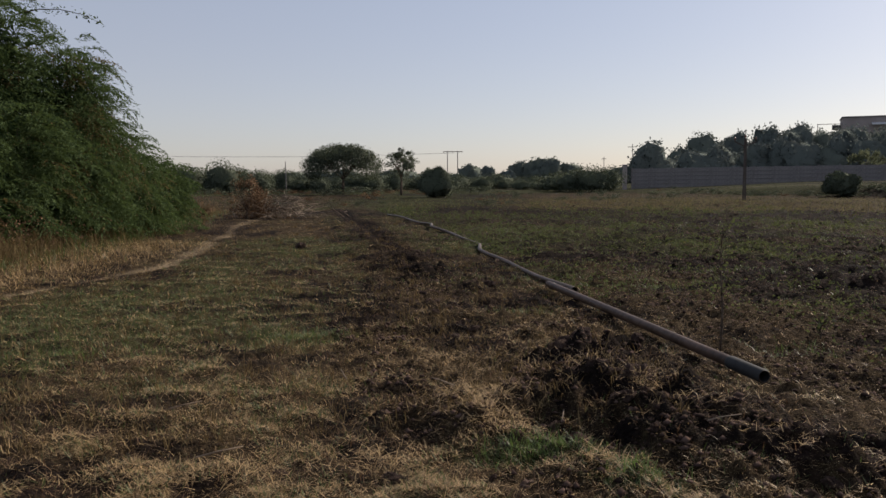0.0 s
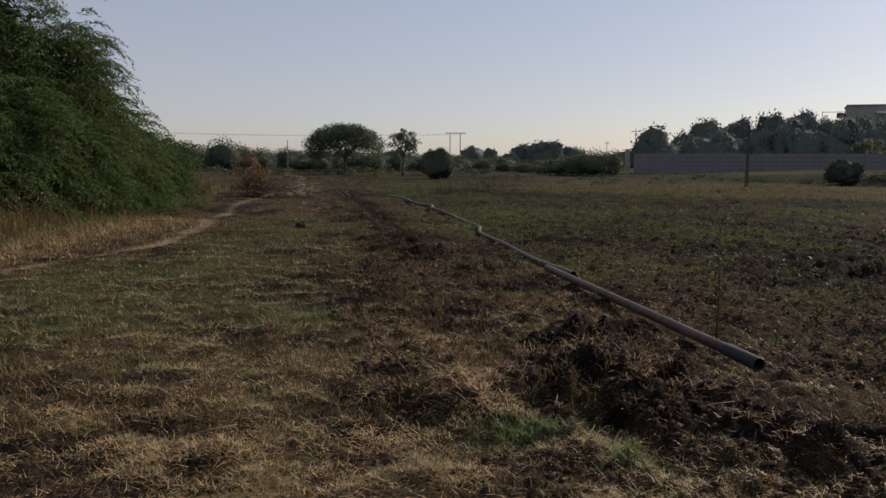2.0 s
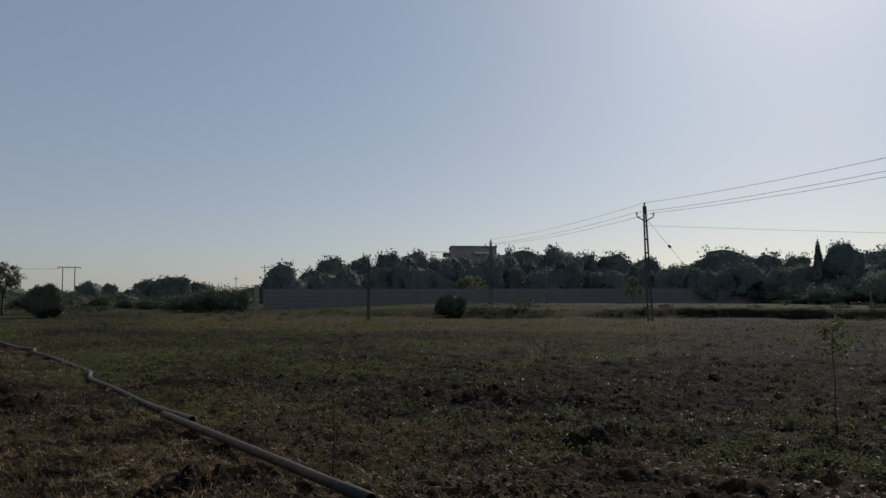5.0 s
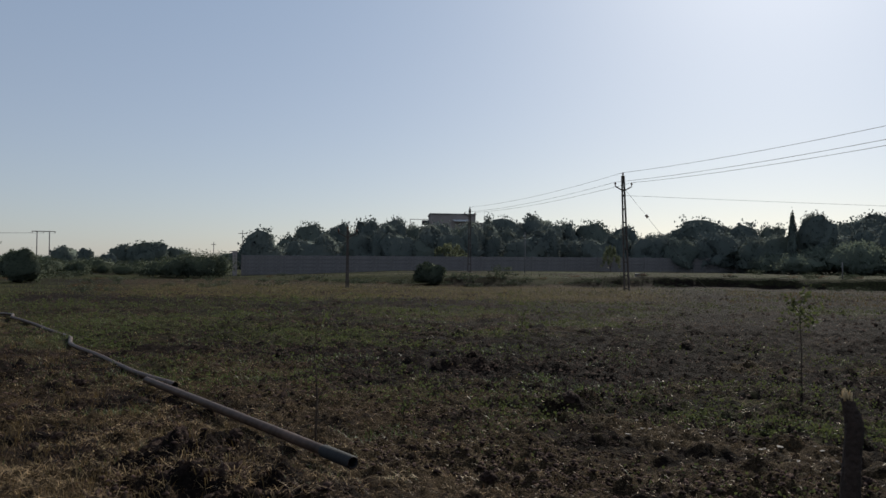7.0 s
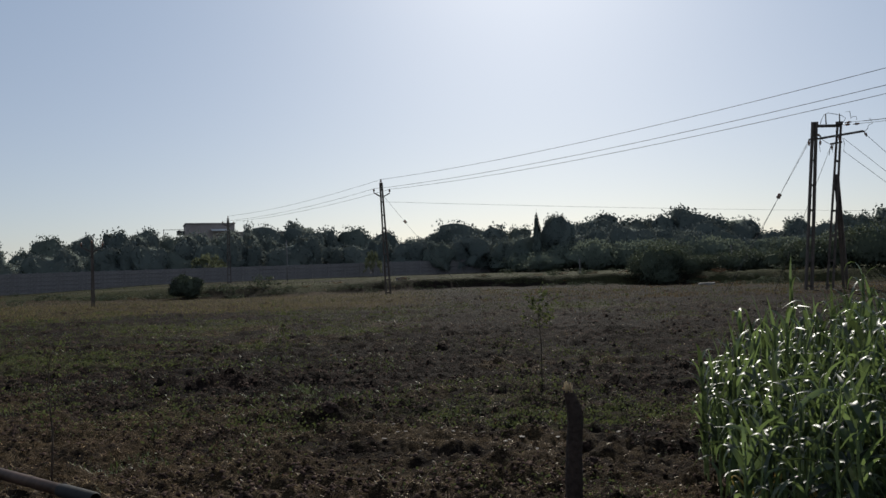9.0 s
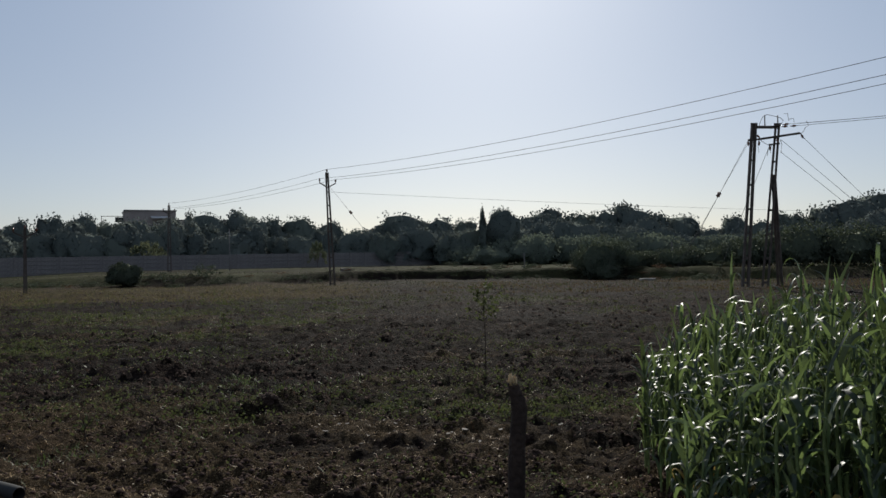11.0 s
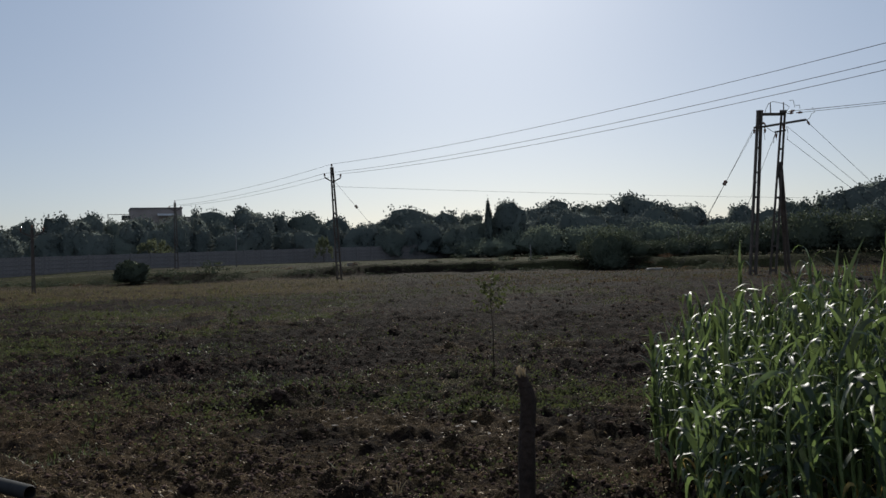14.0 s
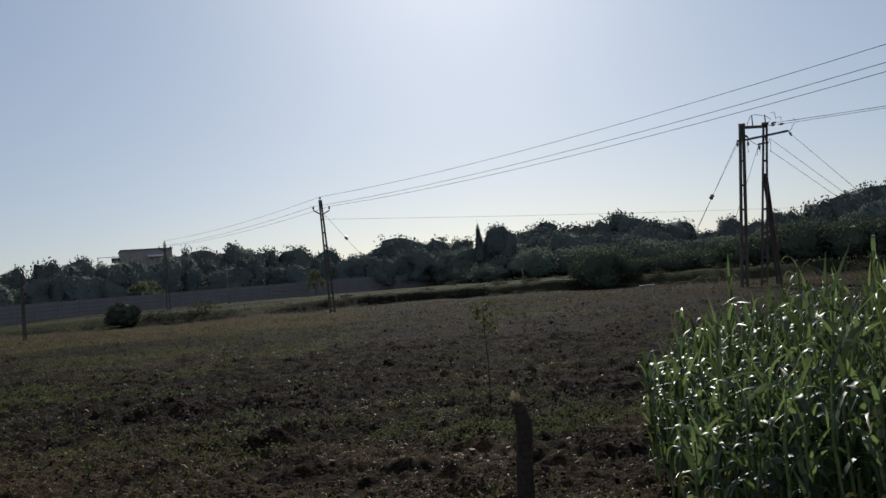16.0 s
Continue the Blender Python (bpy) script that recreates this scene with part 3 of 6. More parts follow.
def grow():
    # straw on the grass side and on the ridge
    x, y = scatter(150000, -36, 26, 3.1, 32, 0.95)
    x2, y2 = tufted(x[:70000], y[:70000], 0.05)
    x, y = np.concatenate([x[70000:], x2]), np.concatenate([y[70000:], y2])
    dug, straw, green, path, dirt = masks(x, y)
    on = (x < np.interp(y, PIPE_Y, PIPE_X) - 0.1)
    x, y = keep(x, y, on * np.clip(2.2 * (straw - 0.42) + 0.9 * (fbm(x, y, 0.35, 2, 91) - 0.5), 0.05, 1) * (1 - 0.85 * path) * (1 - 0.6 * dirt))
    n = len(x)
    r = np.hypot(x, y)
    blades("dry_grass", M_STRAW, x, y, rng.uniform(0.03, 0.10, n), rng.uniform(0.0012, 0.0028, n) * (0.7 + r / 10), rng.uniform(0.8, 1.55, n), "dry straw-coloured grass, matted and trampled")
    # a fine mat of short straws and green blades close by
    x, y = scatter(560000, -36, 30, 2.9, 14, 1.0)
    dug, straw, green, path, dirt = masks(x, y)
    on = (x < np.interp(y, PIPE_Y, PIPE_X) + 0.3)
    x, y = keep(x, y, on * (1 - 0.75 * dug) * np.clip(2.4 * (fbm(x, y, 0.3, 2, 93) - 0.52) + 0.18 * straw, 0.03, 0.9) * (1 - 0.7 * path) * (1 - 0.75 * dirt))
    dug, straw, green, path, dirt = masks(x, y)
    g = rng.uniform(0, 1, len(x)) < 0.12 + 0.62 * green
    for nm, sel, mt, lo, hi, lb in (("fine_straw", ~g, M_STRAW, 1.0, 1.57, "fine mat of short dry straws"), ("fine_grass", g, M_GRASS, 0.5, 1.4, "fine short green grass in the straw")):
        px, py = x[sel], y[sel]
        n = len(px)
        a, lean, ln = rng.uniform(0, 2 * np.pi, n), rng.uniform(lo, hi, n), rng.uniform(0.02, 0.075, n)
        wd = rng.uniform(0.0011, 0.0022, n) * (0.6 + np.hypot(px, py) / 7)
        p0 = np.stack([px, py, land(px, py) + rng.uniform(-0.004, 0.012, n)], -1)
        tip = p0 + np.stack([np.cos(a) * np.sin(lean), np.sin(a) * np.sin(lean), np.cos(lean)], -1) * ln[:, None]
        sd = np.stack([-np.sin(a), np.cos(a), 0 * a], -1) * wd[:, None]
        v = np.stack([p0 - sd, p0 + sd, tip], 1).reshape(-1, 3)
        thing(nm, mesh_np(nm, v, np.arange(3 * n).reshape(n, 3)), mt, label=lb, category="grass", kind="stuff")
    # brown withered grass between
    x, y = scatter(56000, -36, 24, 3.1, 34, 0.95)
    dug, straw, green, path, dirt = masks(x, y)
    on = (x < np.interp(y, PIPE_Y, PIPE_X) - 0.1)
    x, y = keep(x, y, on * 0.8 * (1 - path) * (1 - 0.5 * dirt))
    n = len(x)
    blades("withered_grass", M_BROWN, x, y, rng.uniform(0.03, 0.09, n), rng.uniform(0.002, 0.005, n) * (0.7 + np.hypot(x, y) / 12), rng.uniform(0.4, 1.4, n), "brown withered grass among the straw")
    # taller withered tufts
    x, y = scatter(16000, -36, 14, 4.5, 30, 1.0)
    x, y = tufted(x, y, 0.05)
    dug, straw, green, path, dirt = masks(x, y)
    x, y = keep(x, y, (x < np.interp(y, PIPE_Y, PIPE_X) - 0.2) * (1 - 0.9 * path))
    n = len(x)
    blades("withered_tufts", M_DRYWEED, x, y, rng.uniform(0.05, 0.16, n), rng.uniform(0.002, 0.005, n) * (0.7 + np.hypot(x, y) / 10), rng.uniform(0.1, 1.1, n), "withered brown tufts of grass standing over the mat", curl=0.9)
    # green grass
    x, y = scatter(150000, -36, 26, 3.1, 26, 0.95)
    dug, straw, green, path, dirt = masks(x, y)
    on = (x < np.interp(y, PIPE_Y, PIPE_X) + 0.2)
    x, y = keep(x, y, on * np.clip((green - 0.25) * 1.3, 0, 1) * (1 - path))
    n = len(x)
    blades("green_grass", M_GRASS, x, y, rng.uniform(0.03, 0.09, n), rng.uniform(0.003, 0.006, n) * (0.7 + np.hypot(x, y) / 12), rng.uniform(0.2, 1.2, n), "low green grass in patches")
    # weeds on the ploughed side: small round leaves in low tufts
    x, y = scatter(330000, -8, 84, 3.6, 42, 0.95)
    x2, y2 = tufted(x[:230000], y[:230000], 0.06)
    x, y = np.concatenate([x[230000:], x2]), np.concatenate([y[230000:], y2])
    dug, straw, green, path, dirt = masks(x, y)
    on = (x > np.interp(y, PIPE_Y, PIPE_X))
    x, y = keep(x, y, on * np.clip((green - 0.10) * 2.6 * (0.35 + 2.6 * (fbm(x, y, 0.45, 2, 97) - 0.42)), 0, 1))
    n = len(x)
    r = np.hypot(x, y)
    c = np.stack([x, y, land(x, y) + rng.uniform(0.0, 0.055, n) * (1 + r / 40)], -1)
    q, f = leaf_quads(c, rng.uniform(0.008, 0.020, n) * (0.8 + r / 18), 1.5)
    thing("field_weeds", mesh_np("field_weeds", q, f), M_WEED, label="small round-leaved green weeds in the ploughed soil", category="weeds", kind="stuff")
    # stubble and straw bits on the ploughed side
    x, y = scatter(170000, -8, 84, 3.6, 36, 0.95)
    dug, straw, green, path, dirt = masks(x, y)
    on = (x > np.interp(y, PIPE_Y, PIPE_X))
    x, y = keep(x, y, on * np.clip(0.10 + straw, 0, 1) * (0.6 - 0.25 * step(26, 36, np.degrees(np.arctan2(x, y)))) * step(34, 9, np.hypot(x, y)))
    n = len(x)
    r = np.hypot(x, y)
    blades("stubble", M_STRAW, x, y, rng.uniform(0.02, 0.06, n) * (1 + r / 40), rng.uniform(0.0016, 0.0036, n) * (0.8 + r / 10), rng.uniform(0.9, 1.55, n), "scattered straw stubble on dark ploughed soil", category="stubble")
    # withered litter and dry growth over the ploughed side
    x, y = scatter(90000, -6, 84, 5, 34, 1.0)
    dug, straw, green, path, dirt = masks(x, y)
    x, y = keep(x, y, (x > np.interp(y, PIPE_Y, PIPE_X)) * np.clip(1.5 * (fbm(x, y, 0.9, 2, 99) - 0.35), 0, 0.8))
    n = len(x)
    blades("withered_litter", M_BROWN, x, y, rng.uniform(0.02, 0.08, n), rng.uniform(0.002, 0.006, n) * (0.7 + np.hypot(x, y) / 12), rng.uniform(0.5, 1.5, n), "brown withered litter in the ploughed soil", category="litter")
    x, y = scatter(130000, -4, 84, 4.2, 48, 0.95)
    x, y = keep(x, y, (x > np.interp(y, PIPE_Y, PIPE_X)) * np.clip(3.0 * (fbm(x, y, 1.5, 3, 103) - 0.50 + 0.12 * step(40, 24, np.degrees(np.arctan2(x, y))) * step(22, 11, np.hypot(x, y))), 0.02, 0.9))
    n = len(x)
    r = np.hypot(x, y)
    blades("straw_litter", M_LITTER, x, y, rng.uniform(0.02, 0.06, n) * (1 + r / 30), rng.uniform(0.0015, 0.0035, n) * (0.7 + r / 12), rng.uniform(1.0, 1.5, n), "reddish straw and withered stalks lying in patches on the ploughed soil", category="litter")
    x, y = scatter(90000, 4, 84, 9, 48, 0.9)
    x, y = tufted(x, y, 0.10)
    x, y = keep(x, y, (x > np.interp(y, PIPE_Y, PIPE_X)) * np.clip(3.2 * (fbm(x, y, 1.9, 3, 107) - 0.54), 0.0, 0.9) * step(6, 13, np.hypot(x, y)))
    n = len(x)
    r = np.hypot(x, y)
    c = np.stack([x, y, land(x, y) + rng.uniform(0.0, 0.06, n) * (1 + r / 40)], -1)
    q, f = leaf_quads(c, rng.uniform(0.008, 0.018, n) * (0.8 + r / 18), 1.5)
    thing("low_weeds", mesh_np("low_weeds", q, f), M_WEED, label="olive green weeds in scattered patches over the field", category="weeds", kind="stuff")
    x, y = scatter(60000, 0, 40, 5.5, 26, 0.95)
    x, y = tufted(x, y, 0.07)
    x, y = keep(x, y, (x > np.interp(y, PIPE_Y, PIPE_X) + 0.5) * np.clip(4.0 * (fbm(x, y, 1.1, 3, 109) - 0.55), 0.0, 0.9))
    n = len(x)
    blades("green_tufts", M_GRASS, x, y, rng.uniform(0.03, 0.10, n), rng.uniform(0.003, 0.006, n) * (0.7 + np.hypot(x, y) / 14), rng.uniform(0.2, 1.2, n), "fresh green grass in tufts on the ploughed soil")
    x, y = scatter(30000, 44, 86, 38, 63, 1.0)
    x, y = keep(x, y, np.clip(2.2 * (fbm(x, y, 2.2, 2, 98) - 0.32), 0, 1))
    n = len(x)
    blades("dry_verge", M_DRYWEED, x, y, rng.uniform(0.05, 0.22, n), rng.uniform(0.01, 0.025, n), rng.uniform(0.1, 1.0, n), "reddish dry growth at the far edge of the field")
    # tall yellow margin of the field and rough grass up to the bank
    x, y = scatter(80000, -6, 46, 33, 62, 1.0)
    dug, straw, green, path, dirt = masks(x, y)
    x, y = keep(x, y, np.clip(straw * 0.9 - 0.1, 0, 1))
    n = len(x)
    blades("field_margin_grass", M_MARGIN, x, y, rng.uniform(0.06, 0.22, n), rng.uniform(0.006, 0.012, n), rng.uniform(0.05, 0.8, n), "tall yellow dry grass along the field margin")
    x, y = scatter(42000, -26, 88, 44, 112, 0.8)
    x, y = keep(x, y, np.clip(0.35 + 1.2 * (fbm(x, y, 4.0, 2, 94) - 0.4), 0, 1))
    n = len(x)
    blades("rough_grass", M_ROUGH, x, y, rng.uniform(0.06, 0.22, n), rng.uniform(0.02, 0.05, n), rng.uniform(0.3, 1.2, n), "rough green and brown growth beyond the field")
    # brown weeds along the foot of the thicket
    t = rng.uniform(0, 1, 24000)
    x = -8.9 - 4.6 * t ** 1.2 + rng.normal(0, 0.7, 24000)
    y = 12.5 + 26 * t + rng.normal(0, 0.8, 24000)
    tall = 0.5 + 1.3 * vnoise(x * 0.9, y * 0.9, 9)
    n = len(x)
    blades("dry_weeds", M_DRYWEED, x, y, rng.uniform(0.15, 0.52, n) * tall, rng.uniform(0.005, 0.012, n), rng.uniform(0.0, 0.7, n), "dry brown weeds at the foot of the thicket", curl=0.9, category="weeds")
    c = np.stack([x[:9000], y[:9000], land(x[:9000], y[:9000]) + rng.uniform(0.05, 0.62, 9000) * tall[:9000]], -1) + rng.normal(0, 0.08, (9000, 3)) * np.array([1, 1, 0])
    q, f = leaf_quads(c, rng.uniform(0.015, 0.04, 9000), 1.8)
    thing("withered_seed_heads", mesh_np("withered_seed_heads", q, f), M_RUST, label="rusty brown seed heads of the dry weeds", category="weeds", kind="stuff")
    gx, gy = x[9000:] + 0.3, y[9000:] - 0.3
    n = len(gx)
    blades("green_weeds", M_GRASS, gx, gy, rng.uniform(0.08, 0.28, n), rng.uniform(0.006, 0.014, n), rng.uniform(0.0, 0.8, n), "green weeds under the edge of the thicket", curl=0.9, category="weeds")
    x = np.concatenate([x[:3500] + 0.5, rng.normal(-7.3, 0.7, 6500)])
    y = np.concatenate([y[:3500], rng.uniform(8.5, 19, 6500)])
    n = len(x)
    blades("tall_straw_grass", M_STRAW, x, y, rng.uniform(0.08, 0.26, n), rng.uniform(0.003, 0.008, n), rng.uniform(0.5, 1.35, n), "tall straw-coloured grass beside the path")


grow()


def straw_heap(x, y, spread, n, height):
    px, py = rng.normal(x, spread, n), rng.normal(y, spread * 0.8, n)
    blades("straw_heap", M_STRAW, px, py, rng.uniform(0.04, 0.12, n), rng.uniform(0.002, 0.004, n), rng.uniform(0.9, 1.6, n), "loose pale heap of cut straw on dark clods", 0.6,
           height * np.exp(-((px - x) ** 2 + (py - y) ** 2) / (2 * spread ** 2)) * rng.uniform(0, 1, n), "straw", "stuff")


for hx, hy, hs, hn, hh in ((-0.02, 4.85, 0.17, 700, 0.10), (0.12, 4.45, 0.15, 600, 0.09), (0.98, 4.72, 0.06, 160, 0.05), (1.95, 3.9, 0.09, 110, 0.05), (-0.45, 4.05, 0.14, 350, 0.05), (0.62, 3.85, 0.10, 260, 0.06),
                           (-0.25, 6.2, 0.2, 380, 0.05), (0.55, 6.0, 0.18, 320, 0.05), (1.2, 5.3, 0.12, 200, 0.05), (0.7, 5.1, 0.25, 130, 0.08), (1.3, 4.6, 0.12, 110, 0.06), (1.0, 5.7, 0.3, 150, 0.06), (1.5, 4.1, 0.14, 80, 0.05), (1.7, 4.9, 0.25, 70, 0.02), (-2.2, 4.3, 0.2, 350, 0.04), (-1.2, 3.9, 0.22, 380, 0.04), (0.35, 7.4, 0.22, 300, 0.05)):
    straw_heap(hx, hy, hs, hn, hh)


def grass_tuft(x, y, spread, n, label):
    px, py = rng.normal(x, spread, n), rng.normal(y, spread * 0.7, n)
    blades("grass_tuft", M_TUFT, px, py, rng.uniform(0.04, 0.12, n), rng.uniform(0.002, 0.0045, n), rng.uniform(0.1, 1.1, n), label, 0.7, category="grass")


for gx, gy, gs, gn in ((0.33, 4.15, 0.12, 420), (0.75, 3.78, 0.06, 160), (-1.5, 7.3, 0.12, 90), (-3.3, 6.6, 0.1, 120)):
    grass_tuft(gx, gy, gs, gn, "bright green tuft of grass in the straw")


# ---- clods ----
def clod_mesh(seed):
    bm = bmesh.new()
    bmesh.ops.create_icosphere(bm, subdivisions=3, radius=1.0)
    o = Vector((seed * 7.1, seed * 3.3, 0))
    for v in bm.verts:
        p = v.co.copy()
        k = 0.42 * noise.noise(p * 1.2 + o) + 0.30 * noise.noise(p * 2.6 + o) + 0.30 * noise.noise(p * 5.5 + o) + 0.22 * noise.noise(p * 11 + o)
        v.co = p * (1 + k)
        v.co.z *= 0.68
    me = bpy.data.meshes.new("soil_clod")
    bm.to_mesh(me)
    bm.free()
    me.materials.append(M_CLOD)
    return me


def build_clods():
    kinds = [clod_mesh(i) for i in range(6)]
    spots = []
    for cx, cy, sx, sy, n, big in ((0.9, 4.95, 0.36, 0.45, 26, 0.07), (0.95, 6.45, 0.22, 0.22, 10, 0.10), (1.75, 3.95, 0.5, 0.3, 12, 0.055), (-0.5, 3.8, 0.25, 0.12, 6, 0.06),
                                   (-4.0, 17.0, 0.6, 0.2, 4, 0.12), (-2.4, 12.8, 0.5, 0.3, 4, 0.08), (5.0, 7.1, 0.2, 0.12, 8, 0.07), (5.2, 10.7, 0.4, 0.2, 6, 0.06),
                                   (8.8, 7.2, 0.8, 0.4, 6, 0.06), (9.5, 6.2, 1.0, 0.4, 6, 0.06), (3.6, 5.6, 0.3, 0.2, 5, 0.06), (0.2, 7.6, 0.5, 0.5, 12, 0.07)):
        for _ in range(n):
            spots.append((rng.normal(cx, sx), rng.normal(cy, sy), big * (0.3 + 0.85 * rng.uniform() ** 1.8)))
    x, y = scatter(40, -10, 80, 4, 14, 1.0)
    for a, b in zip(x, y):
        if a > np.interp(b, LEFT_Y, LEFT_X):
            spots.append((a, b, rng.uniform(0.02, 0.06) * (1 + math.hypot(a, b) / 40)))
    for a, b, s in spots:
        m = Matrix.LocRotScale((a, b, land1(a, b) + s * 0.08), Euler(rng.uniform(-0.5, 0.5, 3) + np.array([0, 0, rng.uniform(0, 6)])), Vector((s, s * rng.uniform(0.7, 1), s * rng.uniform(0.7, 1.1))))
        thing("soil_clod", kinds[rng.integers(0, 6)], None, m, label="dark dry clod of clay soil lying on the field", category="clod", group="soil clods")
    # crumbs, rounded little lumps
    x, y = scatter(90000, -20, 84, 3.3, 13, 0.95)
    dug, straw, green, path, dirt = masks(x, y)
    x, y = keep(x, y, np.clip(dug * (1.8 * (fbm(x, y, 0.8, 2, 95) - 0.40) + 0.6 * dirt) * (1 - 0.6 * green), 0, 1))
    n = len(x)
    octa = np.array([[1, 0, 0], [0, 1, 0], [-1, 0, 0], [0, -1, 0], [0.1, 0.1, 0.62], [0, 0, -0.5]])
    tri = np.array([[0, 1, 4], [1, 2, 4], [2, 3, 4], [3, 0, 4], [1, 0, 5], [2, 1, 5], [3, 2, 5], [0, 3, 5]])
    s = 0.006 + 0.024 * rng.uniform(0, 1, n) ** 2.2
    v = octa[None] * s[:, None, None] * rng.uniform(0.6, 1.25, (n, 6, 1)) + rng.normal(0, 0.15, (n, 6, 3)) * s[:, None, None] + np.stack([x, y, land(x, y) + s * 0.3], -1)[:, None]
    f = (np.arange(n) * 6)[:, None, None] + tri[None]
    thing("soil_crumbs", mesh_np("soil_crumbs", v.reshape(-1, 3), f.reshape(-1, 3), True), M_CRUMB, label="small crumbs of dark broken soil", category="soil", kind="stuff")
    # lumps farther out over the ploughed side
    x, y = scatter(200000, -10, 84, 9, 50, 1.0)
    dug, straw, green, path, dirt = masks(x, y)
    on = (x > np.interp(y, LEFT_Y, LEFT_X))
    x, y = keep(x, y, on * np.clip(dug * 1.7 * (fbm(x, y * 1.0, 1.1, 3, 96) - 0.40), 0, 0.6))
    n = len(x)
    r = np.hypot(x, y)
    s = (0.012 + 0.042 * rng.uniform(0, 1, n) ** 2.5) * (0.6 + r / 30)
    a = rng.uniform(0, 6.28, n)[:, None] + np.array([0, 2.1, 4.2])[None]
    ring = np.stack([np.cos(a), np.sin(a), np.full(a.shape, -0.2)], -1) * rng.uniform(0.7, 1.3, (n, 3, 1))
    tip = np.stack([rng.normal(0, 0.2, n), rng.normal(0, 0.2, n), rng.uniform(0.3, 0.75, n)], -1)[:, None]
    v = np.concatenate([ring, tip], 1) * s[:, None, None] + np.stack([x, y, land(x, y)], -1)[:, None]
    f = (np.arange(n) * 4)[:, None, None] + np.array([[0, 1, 3], [1, 2, 3], [2, 0, 3]])[None]
    thing("soil_lumps", mesh_np("soil_lumps", v.reshape(-1, 3), f.reshape(-1, 3), True), M_LUMP, label="broken lumps of dark soil, toned as in shade, over the ploughed field", category="soil", kind="stuff")


build_clods()


# ---- trees ----
def limbs_bm(height, spread, trunk_h, girth, n_limbs, seed, lean=0.0):
    r = random.Random(seed)
    bm = bmesh.new()
    top = Vector((lean * trunk_h, 0, trunk_h))
    tube_into(bm, [(0, 0, -0.15), (0.25 * top.x + girth * 0.3, 0, trunk_h * 0.35), (0.6 * top.x, girth * 0.4, trunk_h * 0.7), top], [girth * 1.25, girth, girth * 0.85, girth * 0.75], 7)
    for i in range(n_limbs):
        a = 2 * math.pi * (i + r.uniform(-0.3, 0.3)) / n_limbs
        rr, hh = spread * r.uniform(0.35, 0.8), trunk_h + (height - trunk_h) * r.uniform(0.45, 0.9)
        start = top * r.uniform(0.8, 1.0)
        end = Vector((math.cos(a) * rr, math.sin(a) * rr, hh))
        m1 = start.lerp(end, 0.4) + Vector((r.uniform(-1, 1), r.uniform(-1, 1), 0.4)) * spread * 0.08
        tube_into(bm, [start, m1, end], [girth * 0.5, girth * 0.33, girth * 0.1], 4)
        for _ in range(3):
            e2 = m1.lerp(end, r.uniform(0.2, 0.8)) + Vector((r.uniform(-1, 1), r.uniform(-1, 1), r.uniform(-0.2, 0.8))) * spread * 0.35
            tube_into(bm, [m1, m1.lerp(e2, 0.5) + Vector((0, 0, 0.05 * height)), e2], [girth * 0.25, girth * 0.16, girth * 0.05], 3)
    return bm


def crown_points(n, shape, height, spread, bottom, clumps):
    """Leaf centres in uneven clumps inside an open crown."""
    a, u = rng.uniform(0, 2 * np.pi, clumps), rng.uniform(-1, 1, clumps)
    rad = rng.uniform(0.25, 1.0, clumps) ** 0.6
    cz, hz = (height + bottom) / 2, (height - bottom) / 2
    s = np.sqrt(1 - u * u)
    if shape == "umbrella":
        rr = np.sqrt(rng.uniform(0, 1, clumps))
        c = np.stack([rr * np.cos(a) * spread, rr * np.sin(a) * spread, height - (height - bottom) * np.clip((0.10 + 0.62 * rr ** 2.4) * rng.uniform(0.7, 1.1, clumps) + np.where(rng.uniform(0, 1, clumps) < 0.4, rng.uniform(0.0, 0.45, clumps), 0), 0, 0.95)], -1)
        sig = np.array([0.13 * spread, 0.13 * spread, 0.10 * (height - bottom)])
    elif shape == "column":
        t = rng.uniform(0, 1, clumps)
        rr = spread * np.sqrt(1 - t ** 2.5) * rng.uniform(0.3, 1, clumps)
        c = np.stack([rr * np.cos(a), rr * np.sin(a), bottom + t * (height - bottom)], -1)
        sig = np.array([0.2 * spread, 0.2 * spread, 0.05 * height])
    else:
        k = 1 + 0.16 * np.sin(3 * a + 5 * u) + rng.normal(0, 0.08, clumps)
        c = np.stack([rad * s * np.cos(a) * spread * k, rad * s * np.sin(a) * spread * k, cz + rad * u * hz * (0.9 + 0.15 * k)], -1)
        sig = np.array([0.13 * spread, 0.13 * spread, 0.11 * hz * 1.3])
    i = rng.integers(0, clumps, n)
    o = rng.normal(0, 1, (n, 3))
    o *= (rng.uniform(0, 1, n) ** 0.4 * 1.7 / np.linalg.norm(o, axis=1))[:, None]
    size = sig * rng.uniform(0.6, 1.2, (clumps, 1))
    p = c[i] + o * size[i]
    k = np.array([1, 1, 0]) * spread / np.percentile(np.hypot(p[:, 0], p[:, 1]), 97) + np.array([0, 0, 1.0])
    p = p * k
    if shape != "column":
        up = (height - bottom) / (np.percentile(p[:, 2], 99.3) - bottom)
        p[:, 2] = bottom + (p[:, 2] - bottom) * up
    return p


